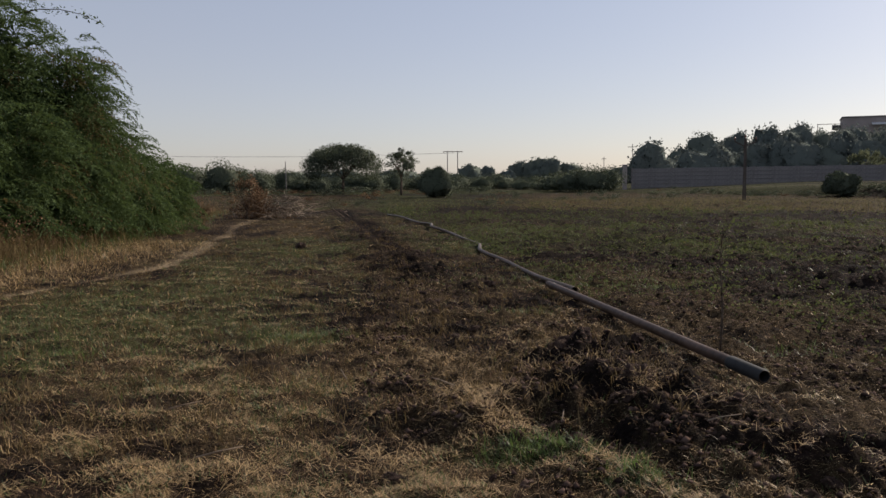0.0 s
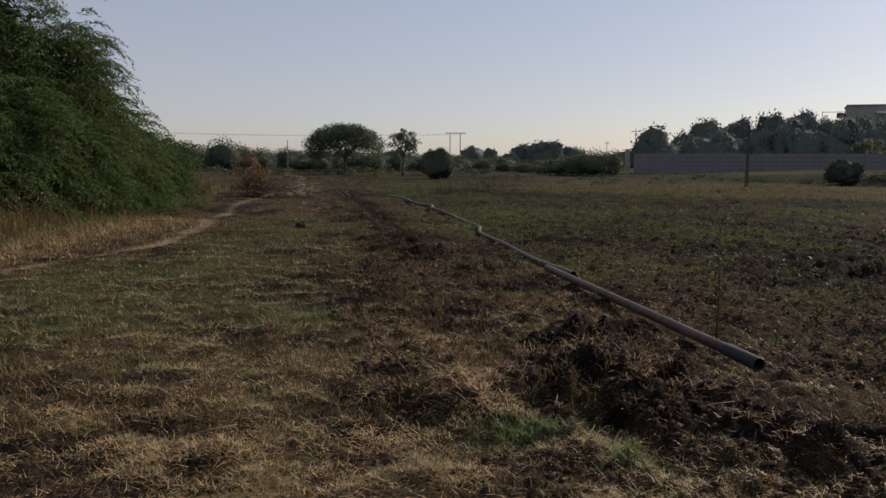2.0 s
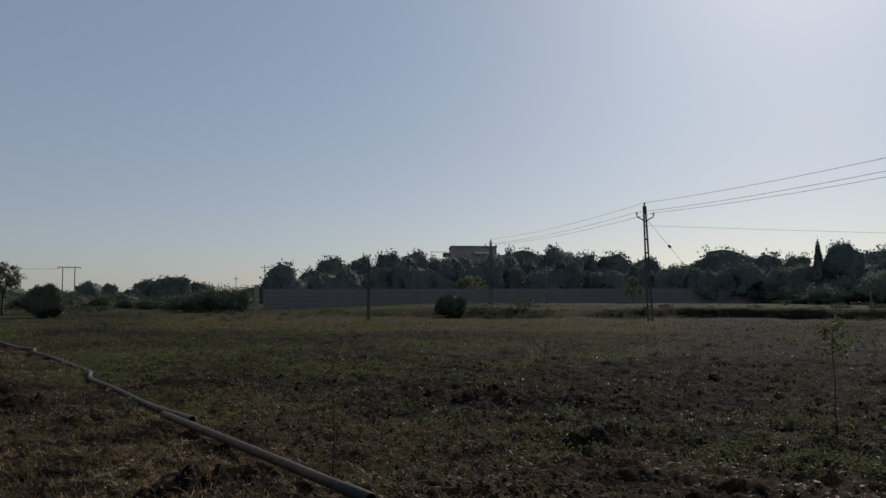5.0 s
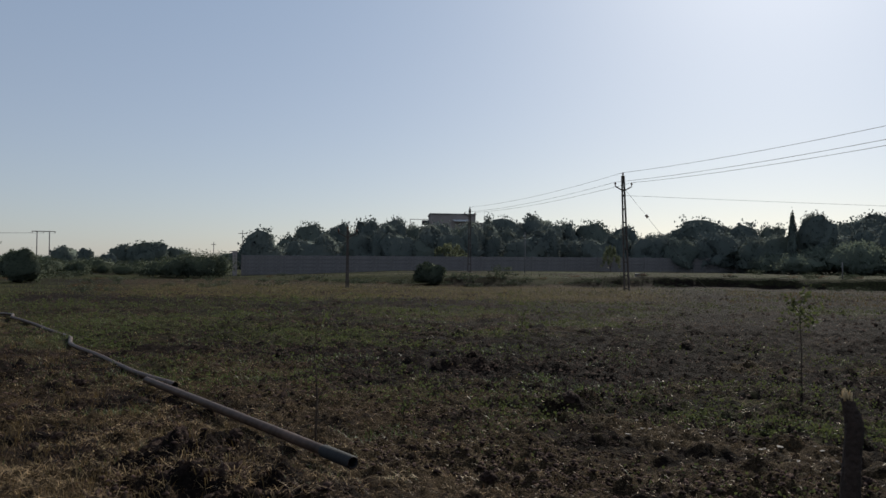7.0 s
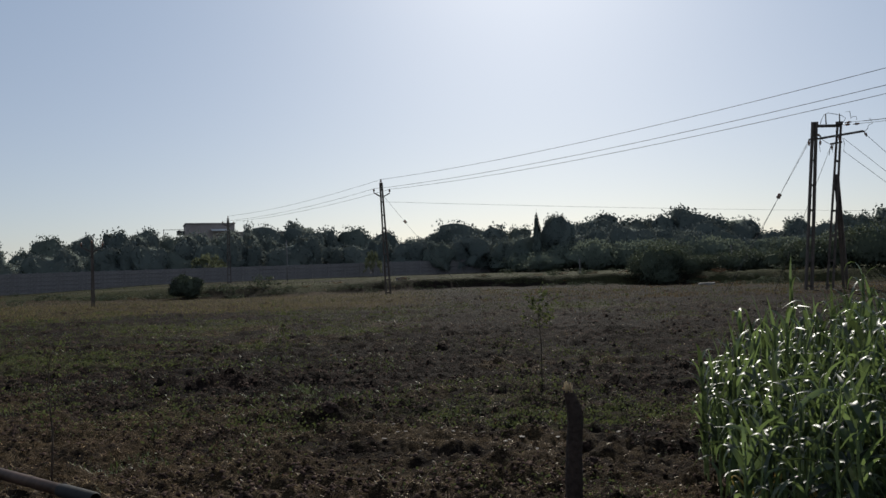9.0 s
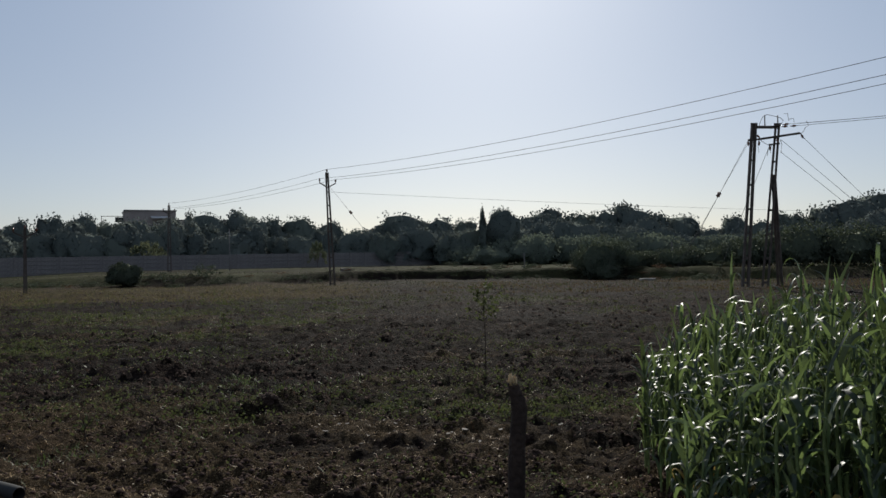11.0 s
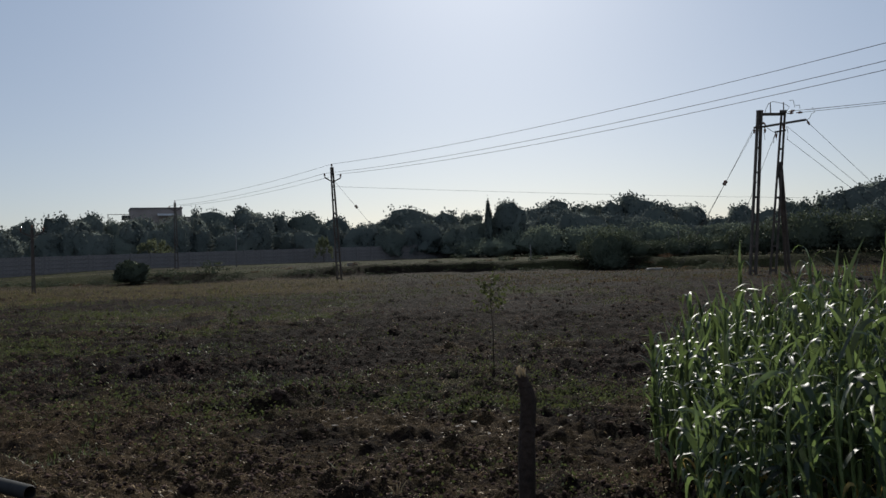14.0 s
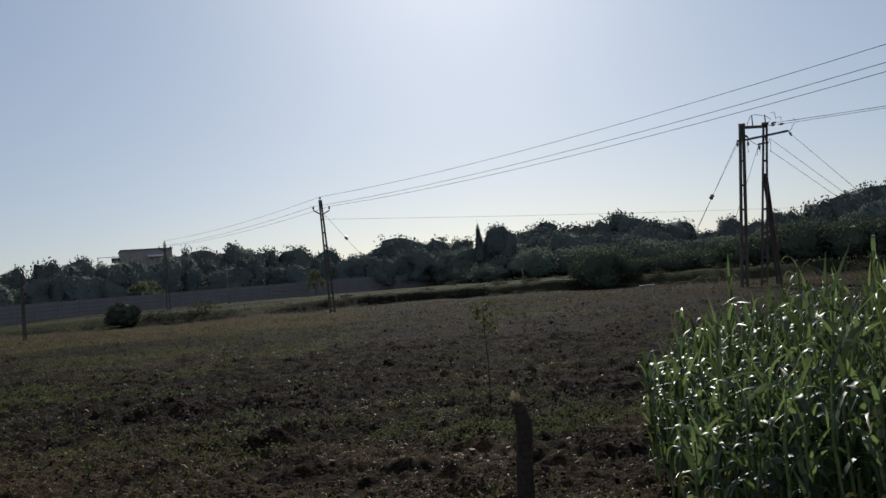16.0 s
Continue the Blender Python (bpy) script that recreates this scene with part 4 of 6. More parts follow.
def hull_points(d, shape, height, spread, bottom, seed):
    """Places on the billowing outside of a crown, along unit directions d from its middle."""
    o = Vector((seed * 5.7, seed * 2.3, seed * 9.1))
    k = []
    for v in d:
        p = Vector(v)
        k.append(1.16 + 0.50 * noise.noise(p * 1.3 + o) - 0.46 * abs(noise.noise(p * 2.2 + o)) - 0.24 * abs(noise.noise(p * 4.2 + o)))
    k = np.array(k)[:, None]
    low = 0.34 if shape == "umbrella" else 0.42
    cz = bottom + low * (height - bottom)
    up, down = (height - cz) / 1.06, (cz - bottom)
    z = np.where(d[:, 2:3] > 0, d[:, 2:3] * up, d[:, 2:3] * down)
    flare = 1 + (0.10 * (1 - d[:, 2:3] ** 2) if shape == "umbrella" else 0)
    return np.concatenate([d[:, :2] * spread * k * flare, cz + z * (k if shape != "umbrella" else 0.4 + 0.6 * k)], 1), cz


def crown_np(n, shape, height, spread, bottom, seed, loose=0.0):
    """Leaf centres over a billowing crown, and its close-grown inner foliage."""
    d = rng.normal(0, 1, (n, 3))
    d /= np.linalg.norm(d, axis=1)[:, None]
    p, cz = hull_points(d, shape, height, spread, bottom, seed)
    mid = np.array([0, 0, cz])
    deep = np.where(rng.uniform(0, 1, (n, 1)) < 0.05, rng.uniform(0.97, 1.02 + loose, (n, 1)), rng.uniform(0.84 - loose, 0.98 + 0.6 * loose, (n, 1)))
    c = mid + (p - mid) * deep + rng.normal(0, 0.25 * loose * spread, (n, 3))
    bm = bmesh.new()
    bmesh.ops.create_icosphere(bm, subdivisions=3, radius=1.0)
    ball = np.array([v.co[:] for v in bm.verts])
    tri = np.array([[v.index for v in f.verts] for f in bm.faces])
    bm.free()
    b, cz = hull_points(ball, shape, height, spread, bottom, seed)
    b = mid + (b - mid) * rng.uniform(0.85 - 1.6 * loose, 0.955 - loose, (len(b), 1))
    b[:, 2] = np.maximum(b[:, 2], 0.03)
    return c, b, tri


def make_tree(name, shape, height, spread, trunk_h, bottom, n_leaf, size, clumps, mat, at, label, category="tree", group="", girth=None, limbs=6, seed=1, lean=0.0, inner=True, ragged=0.3, flat=0.2, loose=0.0):
    girth = girth or height * 0.03
    base = thing(name, None, None, at, label=label, category=category, group=group)
    part("trunk", limbs_bm(height * 0.95, spread, trunk_h, girth, limbs, seed, lean), M_BARK, base, "rough brown trunk and limbs")
    if inner:
        c, v, f_in = crown_np(n_leaf, shape, height, spread, bottom, seed, loose)
        v[:, 0] += lean * trunk_h
    else:
        c = crown_points(n_leaf, shape, height, spread, bottom, clumps)
    c[:, 2] = np.maximum(c[:, 2], 0.05)
    c[:, 0] += lean * trunk_h
    q, f = leaf_quads(c, rng.uniform(0.6, 1.3, n_leaf) * size, 1.25)
    # leaves turn their faces outwards, so that the crown shades as one rounded mass
    out = (c - np.array([lean * trunk_h, 0, 0.35 * (height + bottom)])) * np.array([1, 1, flat])
    out = out / np.linalg.norm(out, axis=1)[:, None] + rng.normal(0, ragged, out.shape)
    out /= np.linalg.norm(out, axis=1)[:, None]
    q = q.reshape(-1, 4, 3)
    back = np.einsum("ij,ij->i", np.cross(q[:, 1] - q[:, 0], q[:, 2] - q[:, 0]), out) < 0
    q[back] = q[back][:, ::-1]
    me = mesh_np("crown", q.reshape(-1, 3), f, True)
    me.normals_split_custom_set_from_vertices(np.repeat(out, 4, axis=0).tolist())
    part("crown", me, mat, base, "leafy crown")
    if inner:
        me = mesh_np("inner_crown", v, f_in, True)
        out = v * np.array([1, 1, 0]) + np.array([0, 0, 0.05])
        me.normals_split_custom_set_from_vertices((out / np.linalg.norm(out, axis=1)[:, None]).tolist())
        part("inner_crown", me, mat, base, "shaded inner foliage")
    return base


def spot(x, y, s=1.0, turn=None, sz=None):
    return Matrix.LocRotScale((x, y, land1(x, y)), Euler((0, 0, rng.uniform(0, 6.28) if turn is None else turn)), Vector((s, s, sz or s)))


# the thicket beside the path
def make_thicket(x, y, height, spread, n_bough, dry_share, label, twigs=0):
    """A thorn shrub: boughs that arch outwards and droop, each with two ranks of feathery sprays."""
    base = thing("thorn_thicket", None, None, spot(x, y, 1.0, 0.0), label=label, category="shrub", group="roadside thicket")
    part("trunk", limbs_bm(height * 0.85, spread * 0.8, height * 0.22, 0.09, 9, int(x * 10) % 97), M_BARK, base, "thin crooked stems")
    n = n_bough
    a, u = rng.uniform(0, 2 * np.pi, n), rng.uniform(0.02, 1, n) ** 0.8
    s = np.maximum(1 - u ** 2.6, 0.03) ** 0.5
    rad = rng.uniform(0.35, 0.92, n) * (0.9 + 0.24 * np.sin(2.3 * a + 7 * u) + 0.16 * np.sin(5 * a - 11 * u + height))
    root = np.stack([rad * s * np.cos(a) * spread, rad * s * np.sin(a) * spread, 0.25 + u * (height - 0.55) * np.minimum(0.55 + 0.5 * rad, 1.0)], -1)
    way = np.stack([np.cos(a) * (0.5 + s), np.sin(a) * (0.5 + s), 0.25 + 0.5 * u], -1) + rng.normal(0, 0.30, (n, 3)) + np.array([0.30, -0.12, 0])
    way /= np.linalg.norm(way, axis=1)[:, None]
    length = rng.uniform(0.55, 1.25, n) * min(1.0, 0.45 + height / 7)
    rank, leafs = 12, 10
    t = (np.arange(rank) + 0.7) / rank
    spine = root[:, None] + way[:, None] * (length[:, None] * t)[..., None]
    spine[..., 2] -= 0.55 * length[:, None] * t ** 2.2
    tang = way[:, None] - np.array([0, 0, 1.2])[None, None] * (t ** 1.2)[None, :, None]
    tang /= np.linalg.norm(tang, axis=2)[..., None]
    side = np.cross(tang, np.array([0, 0, 1.0]))
    side /= np.linalg.norm(side, axis=2)[..., None] + 1e-6
    side *= np.where(np.arange(rank) % 2, 1, -1)[None, :, None]
    sway = tang * 0.75 + side * 0.75 + rng.normal(0, 0.16, side.shape)
    slen = rng.uniform(0.16, 0.38, (n, rank))
    k = (np.arange(leafs) + 0.5) / leafs
    c = spine[:, :, None] + sway[:, :, None] * (slen[..., None] * k)[..., None]
    c[..., 2] -= 0.35 * slen[..., None] * k ** 2
    c = (c + rng.normal(0, 0.014, c.shape)).reshape(-1, 3)
    c[:, 2] = np.maximum(c[:, 2], 0.04)
    d = np.repeat((sway + rng.normal(0, 0.2, sway.shape)).reshape(-1, 3), leafs, axis=0) + rng.normal(0, 0.35, (len(c), 3)) - np.array([0, 0, 0.25])
    d *= (rng.uniform(0.045, 0.10, len(c)) / np.linalg.norm(d, axis=1))[:, None]
    wide = np.cross(d, rng.normal(0, 1, d.shape))
    wide *= (rng.uniform(0.009, 0.017, len(c)) / np.linalg.norm(wide, axis=1))[:, None]
    q = np.stack([c + wide, c - wide, c + d], 1)
    dry = np.repeat(rng.uniform(0, 1, n) < dry_share * (0.3 + 1.4 * (np.sin(2 * a + 5 * u) > 0.2)), rank * leafs)
    for nm, sel, mt, lb in (("crown", ~dry, M_THICKET, "feathery green drooping foliage"), ("dry_sprays", dry, M_THICKET_DRY, "yellowed dry sprays")):
        qq = q[sel].reshape(-1, 3)
        if len(qq):
            part(nm, mesh_np(nm, qq, np.arange(len(qq)).reshape(-1, 3)), mt, base, lb)
    # the shaded leaves further in
    m = int(420 * spread * height / 3)
    a2, u2, r2 = rng.uniform(0, 6.28, m), rng.uniform(0, 1, m), rng.uniform(0.1, 0.78, m)
    s2 = np.maximum(1 - u2 ** 2.6, 0.03) ** 0.5
    cin = np.stack([r2 * s2 * np.cos(a2) * spread, r2 * s2 * np.sin(a2) * spread, 0.2 + u2 * (height - 0.9)], -1) + rng.normal(0, 0.18, (m, 3))
    cin[:, 2] = np.maximum(cin[:, 2], 0.1)
    qi, fi = leaf_quads(cin, rng.uniform(0.06, 0.15, m), 1.8)
    part("inner_crown", mesh_np("inner_crown", qi, fi), M_THICKET, base, "shaded inner foliage")
    for i in range(twigs):
        a0, reach = (0.15, -0.5, 0.6)[i % 3], 1.9 - 0.5 * (i % 3)
        p0 = Vector((math.cos(a0) * spread * 0.3, math.sin(a0) * spread * 0.3, height * 0.92 - 0.5 * i))
        w = Vector((math.cos(a0), math.sin(a0), 0)) * reach
        pts = [p0 + w * t + Vector((0, 0, 0.7 * t - 0.9 * t * t)) for t in (0, 0.25, 0.5, 0.75, 1.0)]
        bm = bmesh.new()
        tube_into(bm, pts, [0.016, 0.013, 0.010, 0.007, 0.004], 5)
        tw = part("twig", bm, M_BARK, base, "long arching bare twig")
        t = rng.uniform(0.1, 1, 90)
        cc = np.array([tuple(p0 + w * k2 + Vector((0, 0, 0.7 * k2 - 0.9 * k2 * k2))) for k2 in t]) + rng.normal(0, 0.05, (90, 3))
        q2, f2 = leaf_quads(cc, rng.uniform(0.025, 0.05, 90), 2.2)
        thing("leaf_spray", mesh_np("leaf_spray", q2, f2), M_THICKET, None, tw, kind="stuff")
    return base


# bearing, distance, height, half width, boughs, dry share, bare twigs
THICKET = [(-35.2, 21.5, 6.7, 1.9, 420, 0.05, 0), (-32.0, 21.4, 7.0, 1.15, 580, 0.05, 0), (-29.9, 21.4, 5.7, 1.05, 440, 0.06, 1), (-27.9, 21.8, 4.9, 1.0, 400, 0.06, 0), (-26.0, 22.2, 5.15, 0.7, 360, 0.34, 0),
           (-25.4, 23.0, 3.9, 0.85, 280, 0.14, 0), (-23.4, 24.3, 2.9, 0.85, 230, 0.08, 0), (-21.4, 26, 2.25, 0.85, 200, 0.04, 0), (-29.9, 20.2, 3.4, 1.2, 330, 0.06, 0), (-26.4, 21.2, 2.6, 1.0, 250, 0.06, 0),
           (-23.3, 23.0, 1.7, 0.85, 180, 0.05, 0), (-34.5, 19.0, 3.7, 1.4, 300, 0.06, 0), (-28.5, 26, 4.0, 2.0, 150, 0.05, 0)]
for b2, dd, h, sp, n, dr, tw in THICKET:
    make_thicket(*bearing(b2, dd), h, sp, n, dr, "dense feathery green thorn thicket with drooping sprays", tw)

# single trees beyond the field
make_tree("acacia_tree", "umbrella", 5.3, 4.3, 2.0, 1.6, 24000, 0.12, 340, M_SHRUB, spot(-14.0, 87.8), "dark flat-topped acacia tree standing in dry grass", girth=0.16, limbs=8, seed=3, inner=False, ragged=0.4)
make_tree("young_tree", "round", 4.6, 1.9, 1.9, 1.8, 3600, 0.11, 60, M_SHRUB, spot(-7.2, 81.7), "sparse round-crowned tree with sky showing through", girth=0.11, seed=5, inner=False)
make_tree("low_tree", "round", 2.7, 1.55, 0.5, 0.05, 4200, 0.11, 60, M_SHRUB, spot(-3.25, 70.5), "low dense bushy tree on the field margin", girth=0.08, seed=6, inner=True, ragged=0.25)
make_tree("round_shrub", "round", 1.85, 1.3, 0.3, 0.05, 5200, 0.10, 110, M_SHRUB, spot(27.3, 62.0), "small round dark shrub in front of the bank", category="shrub", girth=0.05, seed=8)

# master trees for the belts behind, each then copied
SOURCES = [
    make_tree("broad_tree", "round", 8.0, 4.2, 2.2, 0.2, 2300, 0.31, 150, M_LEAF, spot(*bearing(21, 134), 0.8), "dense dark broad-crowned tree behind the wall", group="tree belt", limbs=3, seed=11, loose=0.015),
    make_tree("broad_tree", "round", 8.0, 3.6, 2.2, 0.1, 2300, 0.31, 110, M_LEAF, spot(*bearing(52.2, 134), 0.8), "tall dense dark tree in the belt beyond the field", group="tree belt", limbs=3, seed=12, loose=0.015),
    make_tree("broad_tree", "round", 8.0, 4.6, 1.8, 0.1, 2300, 0.31, 90, M_LEAF_B, spot(*bearing(44.5, 136), 0.8), "spreading tree in the belt beyond the field, greyed by painted haze", group="tree belt", limbs=3, seed=13, loose=0.015),
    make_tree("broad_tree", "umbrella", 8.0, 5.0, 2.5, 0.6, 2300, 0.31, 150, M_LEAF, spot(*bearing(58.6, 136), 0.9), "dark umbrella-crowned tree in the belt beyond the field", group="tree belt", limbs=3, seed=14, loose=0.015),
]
WIDE = (4.2, 3.6, 4.6, 5.0)
SHRUBS = [
    make_tree("scrub_bush", "round", 1.6, 1.6, 0.3, 0.02, 520, 0.14, 40, M_SHRUB, spot(*bearing(26.6, 66.0), 0.55), "low dark scrub bush on rough ground", category="shrub", group="scrub", girth=0.04, limbs=4, seed=31, inner=False),
    make_tree("scrub_bush", "round", 1.5, 1.9, 0.3, 0.02, 520, 0.14, 34, M_SHRUB, spot(*bearing(29.0, 67.0), 0.7), "low grey-green scrub bush on rough ground", category="shrub", group="scrub", girth=0.04, limbs=4, seed=32, inner=False),
    make_tree("scrub_bush", "round", 1.4, 1.7, 0.3, 0.02, 700, 0.10, 26, M_BROWN, spot(*bearing(-7.0, 60.0), 0.5), "low withered brown scrub bush", category="shrub", group="scrub", girth=0.04, limbs=4, seed=33, inner=False),
]
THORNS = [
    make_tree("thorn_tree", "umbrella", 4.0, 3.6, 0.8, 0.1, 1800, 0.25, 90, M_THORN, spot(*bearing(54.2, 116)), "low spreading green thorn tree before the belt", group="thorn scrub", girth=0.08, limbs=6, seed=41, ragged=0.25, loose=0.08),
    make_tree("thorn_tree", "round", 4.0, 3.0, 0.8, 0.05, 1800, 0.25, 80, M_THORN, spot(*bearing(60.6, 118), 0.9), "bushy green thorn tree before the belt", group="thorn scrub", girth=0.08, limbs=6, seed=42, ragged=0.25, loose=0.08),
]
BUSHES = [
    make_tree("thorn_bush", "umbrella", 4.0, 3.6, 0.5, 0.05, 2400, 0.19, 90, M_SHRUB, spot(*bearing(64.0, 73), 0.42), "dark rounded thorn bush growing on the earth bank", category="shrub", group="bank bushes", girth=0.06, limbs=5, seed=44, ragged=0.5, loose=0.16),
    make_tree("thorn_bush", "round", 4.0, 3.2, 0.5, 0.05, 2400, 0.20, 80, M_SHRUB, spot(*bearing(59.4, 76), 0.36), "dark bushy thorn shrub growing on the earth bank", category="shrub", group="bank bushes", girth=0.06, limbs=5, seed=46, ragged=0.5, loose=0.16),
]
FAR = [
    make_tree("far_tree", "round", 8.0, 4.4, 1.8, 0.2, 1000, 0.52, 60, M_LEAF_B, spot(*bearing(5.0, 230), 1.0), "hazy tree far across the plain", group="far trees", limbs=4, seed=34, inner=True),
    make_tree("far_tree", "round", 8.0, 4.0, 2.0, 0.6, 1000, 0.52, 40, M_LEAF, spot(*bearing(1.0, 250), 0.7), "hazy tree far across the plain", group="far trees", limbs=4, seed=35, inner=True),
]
# the skyline of the belt: bearing, height as a slope from the eye, width as an angle, kind of crown
SKYLINE = [(12.1, 0.058, 0.055, 1), (14.3, 0.053, 0.040, 2), (15.6, 0.069, 0.055, 2), (17.3, 0.064, 0.053, 0), (19.3, 0.069, 0.048, 1), (21.3, 0.069, 0.051, 0), (23.0, 0.065, 0.048, 2), (24.6, 0.062, 0.048, 1), (26.2, 0.065, 0.048, 0),
           (27.9, 0.073, 0.022, 1), (29.4, 0.066, 0.055, 3), (31.4, 0.077, 0.068, 0), (33.5, 0.065, 0.048, 1), (35.3, 0.071, 0.062, 2), (37.4, 0.059, 0.048, 0), (39.1, 0.051, 0.044, 2), (40.9, 0.060, 0.055, 0), (42.9, 0.064, 0.073, 3),
           (45.0, 0.062, 0.057, 1), (46.7, 0.065, 0.040, 2), (50.6, 0.060, 0.044, 0), (51.9, 0.074, 0.068, 0), (53.6, 0.064, 0.053, 1), (55.1, 0.072, 0.057, 2), (56.8, 0.069, 0.048, 1), (58.4, 0.078, 0.073, 0), (60.2, 0.062, 0.044, 2),
           (61.4, 0.055, 0.055, 3), (63.0, 0.039, 0.051, 1), (64.7, 0.056, 0.042, 1), (66.4, 0.047, 0.051, 0), (68.3, 0.063, 0.055, 2), (70.2, 0.066, 0.055, 1), (72.6, 0.076, 0.077, 3), (75.0, 0.070, 0.062, 0), (77.5, 0.068, 0.062, 2),
           (80.0, 0.067, 0.062, 1), (83.0, 0.062, 0.066, 0)]


def grown(src, m):
    """A copy of a bush at the pose m, whatever the size at which its master stands."""
    return copy_thing(src, m @ Matrix.Diagonal((1 / src.scale.x, 1 / src.scale.y, 1 / src.scale.z, 1)))


def build_belt():
    for b2, e, w, kind in SKYLINE:
        d = rng.uniform(138, 148) if b2 > 13 else 116
        h = 1.8 + d * e - 0.9
        s = 0.62 * w * d / WIDE[kind]
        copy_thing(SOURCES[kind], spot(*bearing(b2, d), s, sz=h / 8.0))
    be = 14.0
    while be < 86:
        d = rng.uniform(124, 133)
        e = float(np.interp(be, [k[0] for k in SKYLINE], [k[1] for k in SKYLINE]))
        h = 0.6 + d * e * rng.uniform(0.55, 0.80)
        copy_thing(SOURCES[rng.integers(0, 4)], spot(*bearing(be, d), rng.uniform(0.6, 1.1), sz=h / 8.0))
        be += rng.uniform(0.9, 1.6)
    # trees that hide the lower storeys of the building
    for i, b2 in enumerate((20.6, 21.7, 22.7, 23.8, 24.8, 25.9, 26.9, 28.0, 29.1)):
        d = 128 + 3 * (i % 3)
        h = 0.65 + d * (0.063, 0.066, 0.063, 0.062, 0.063, 0.064, 0.066, 0.062, 0.062)[i]
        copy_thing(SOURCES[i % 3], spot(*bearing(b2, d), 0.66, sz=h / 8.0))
    # green thorn scrub before the belt, past the wall's end
    be = 47.2
    while be < 86:
        d = rng.uniform(112, 121)
        copy_thing(THORNS[rng.integers(0, 2)], spot(*bearing(be, d), rng.uniform(0.8, 1.5), sz=rng.uniform(0.50, 1.12)))
        be += rng.uniform(0.7, 1.3)
    # larger bushes on and behind the bank
    for b2, d, s, h, kind in ((56.1, 67.0, 0.46, 0.88, 0), (55.0, 68.2, 0.36, 0.42, 1), (57.1, 68.0, 0.42, 0.58, 1), (56.6, 65.6, 0.34, 0.36, 1), (58.2, 68.6, 0.40, 0.36, 0), (59.2, 70, 0.42, 0.36, 1), (60.9, 69, 0.52, 0.42, 0), (62.0, 70, 0.48, 0.46, 1),
                              (63.4, 70, 0.5, 0.42, 0), (65.0, 70, 0.5, 0.60, 1), (66.3, 68, 0.52, 0.66, 0), (67.9, 67, 0.62, 0.78, 1), (69.3, 66, 0.66, 0.86, 0), (70.8, 67, 0.58, 0.72, 1), (72.4, 65, 0.66, 0.80, 0),
                              (74.4, 64, 0.62, 0.72, 1), (76.6, 64, 0.72, 0.85, 0), (79.0, 63, 0.66, 0.75, 1), (81.6, 62, 0.75, 0.85, 0), (85.0, 61, 0.75, 0.8, 1)):
        grown(BUSHES[kind], spot(*bearing(b2, d), s, sz=h))
    # scrub along the bank
    for i in range(96):
        b2 = 13.5 + i * 0.53 + rng.uniform(-0.5, 0.5)
        d = float(np.interp(b2, BANK_B, BANK_R)) + rng.uniform(-1.6, 2.6)
        k = rng.uniform(0.20, 0.55) * (1.0 if b2 < 40 else 1.3 if b2 > 54 else 0.75)
        copy_thing(SHRUBS[(0, 1, 0, 1, 2)[rng.integers(0, 5)]], spot(*bearing(b2, d), k * 1.5, sz=k * 0.75))
    for i in range(54):
        k = rng.uniform(0.22, 0.6)
        copy_thing(SHRUBS[(0, 1, 0, 1, 2)[rng.integers(0, 5)]], spot(*bearing(rng.uniform(44, 86), rng.uniform(70, 110)), k * 1.8, sz=k))
    for i in range(60):
        k = rng.uniform(0.18, 0.46)
        copy_thing(SHRUBS[rng.integers(0, 3)], spot(*bearing(rng.uniform(-18, 14), rng.uniform(44, 95)), k * 1.4, sz=k))
    copy_thing(SHRUBS[2], spot(-10.2, 29.8, 0.8, sz=0.95))
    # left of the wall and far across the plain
    # dark bush colour in place of thorn leaves puts shade on these trees
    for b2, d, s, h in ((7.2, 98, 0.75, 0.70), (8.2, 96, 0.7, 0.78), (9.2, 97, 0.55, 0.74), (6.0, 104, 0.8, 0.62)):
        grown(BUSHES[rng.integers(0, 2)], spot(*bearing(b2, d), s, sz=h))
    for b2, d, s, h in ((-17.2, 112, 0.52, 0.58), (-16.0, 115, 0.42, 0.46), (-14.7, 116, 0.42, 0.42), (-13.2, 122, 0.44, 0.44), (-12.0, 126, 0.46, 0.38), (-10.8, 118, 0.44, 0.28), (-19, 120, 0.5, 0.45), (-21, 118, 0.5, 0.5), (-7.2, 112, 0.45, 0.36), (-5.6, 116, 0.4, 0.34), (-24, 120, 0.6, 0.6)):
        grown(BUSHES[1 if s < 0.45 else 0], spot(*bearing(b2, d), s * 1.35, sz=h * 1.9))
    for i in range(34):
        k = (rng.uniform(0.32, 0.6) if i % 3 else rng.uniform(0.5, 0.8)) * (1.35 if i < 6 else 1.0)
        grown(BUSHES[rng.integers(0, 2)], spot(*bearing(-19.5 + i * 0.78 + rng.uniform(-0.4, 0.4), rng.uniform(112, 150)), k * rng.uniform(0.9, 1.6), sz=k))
    for i in range(26):
        k = rng.uniform(0.6, 1.1)
        copy_thing(SHRUBS[(0, 1, 0, 1, 2)[rng.integers(0, 5)]], spot(*bearing(-18.5 + i * 0.75 + rng.uniform(-0.4, 0.4), rng.uniform(84, 106)), k * 1.6, sz=k * 0.8))
    for b2, d, s, h in ((-0.3, 240, 0.75, 0.80), (1.1, 250, 0.8, 0.62), (2.4, 225, 0.9, 0.72), (3.3, 235, 0.9, 0.86), (4.4, 230, 0.9, 0.90), (5.3, 240, 0.8, 0.84), (6.6, 235, 0.9, 0.80)):
        copy_thing(FAR[rng.integers(0, 2)], spot(*bearing(b2, d), s, sz=h))
    be = -30.0
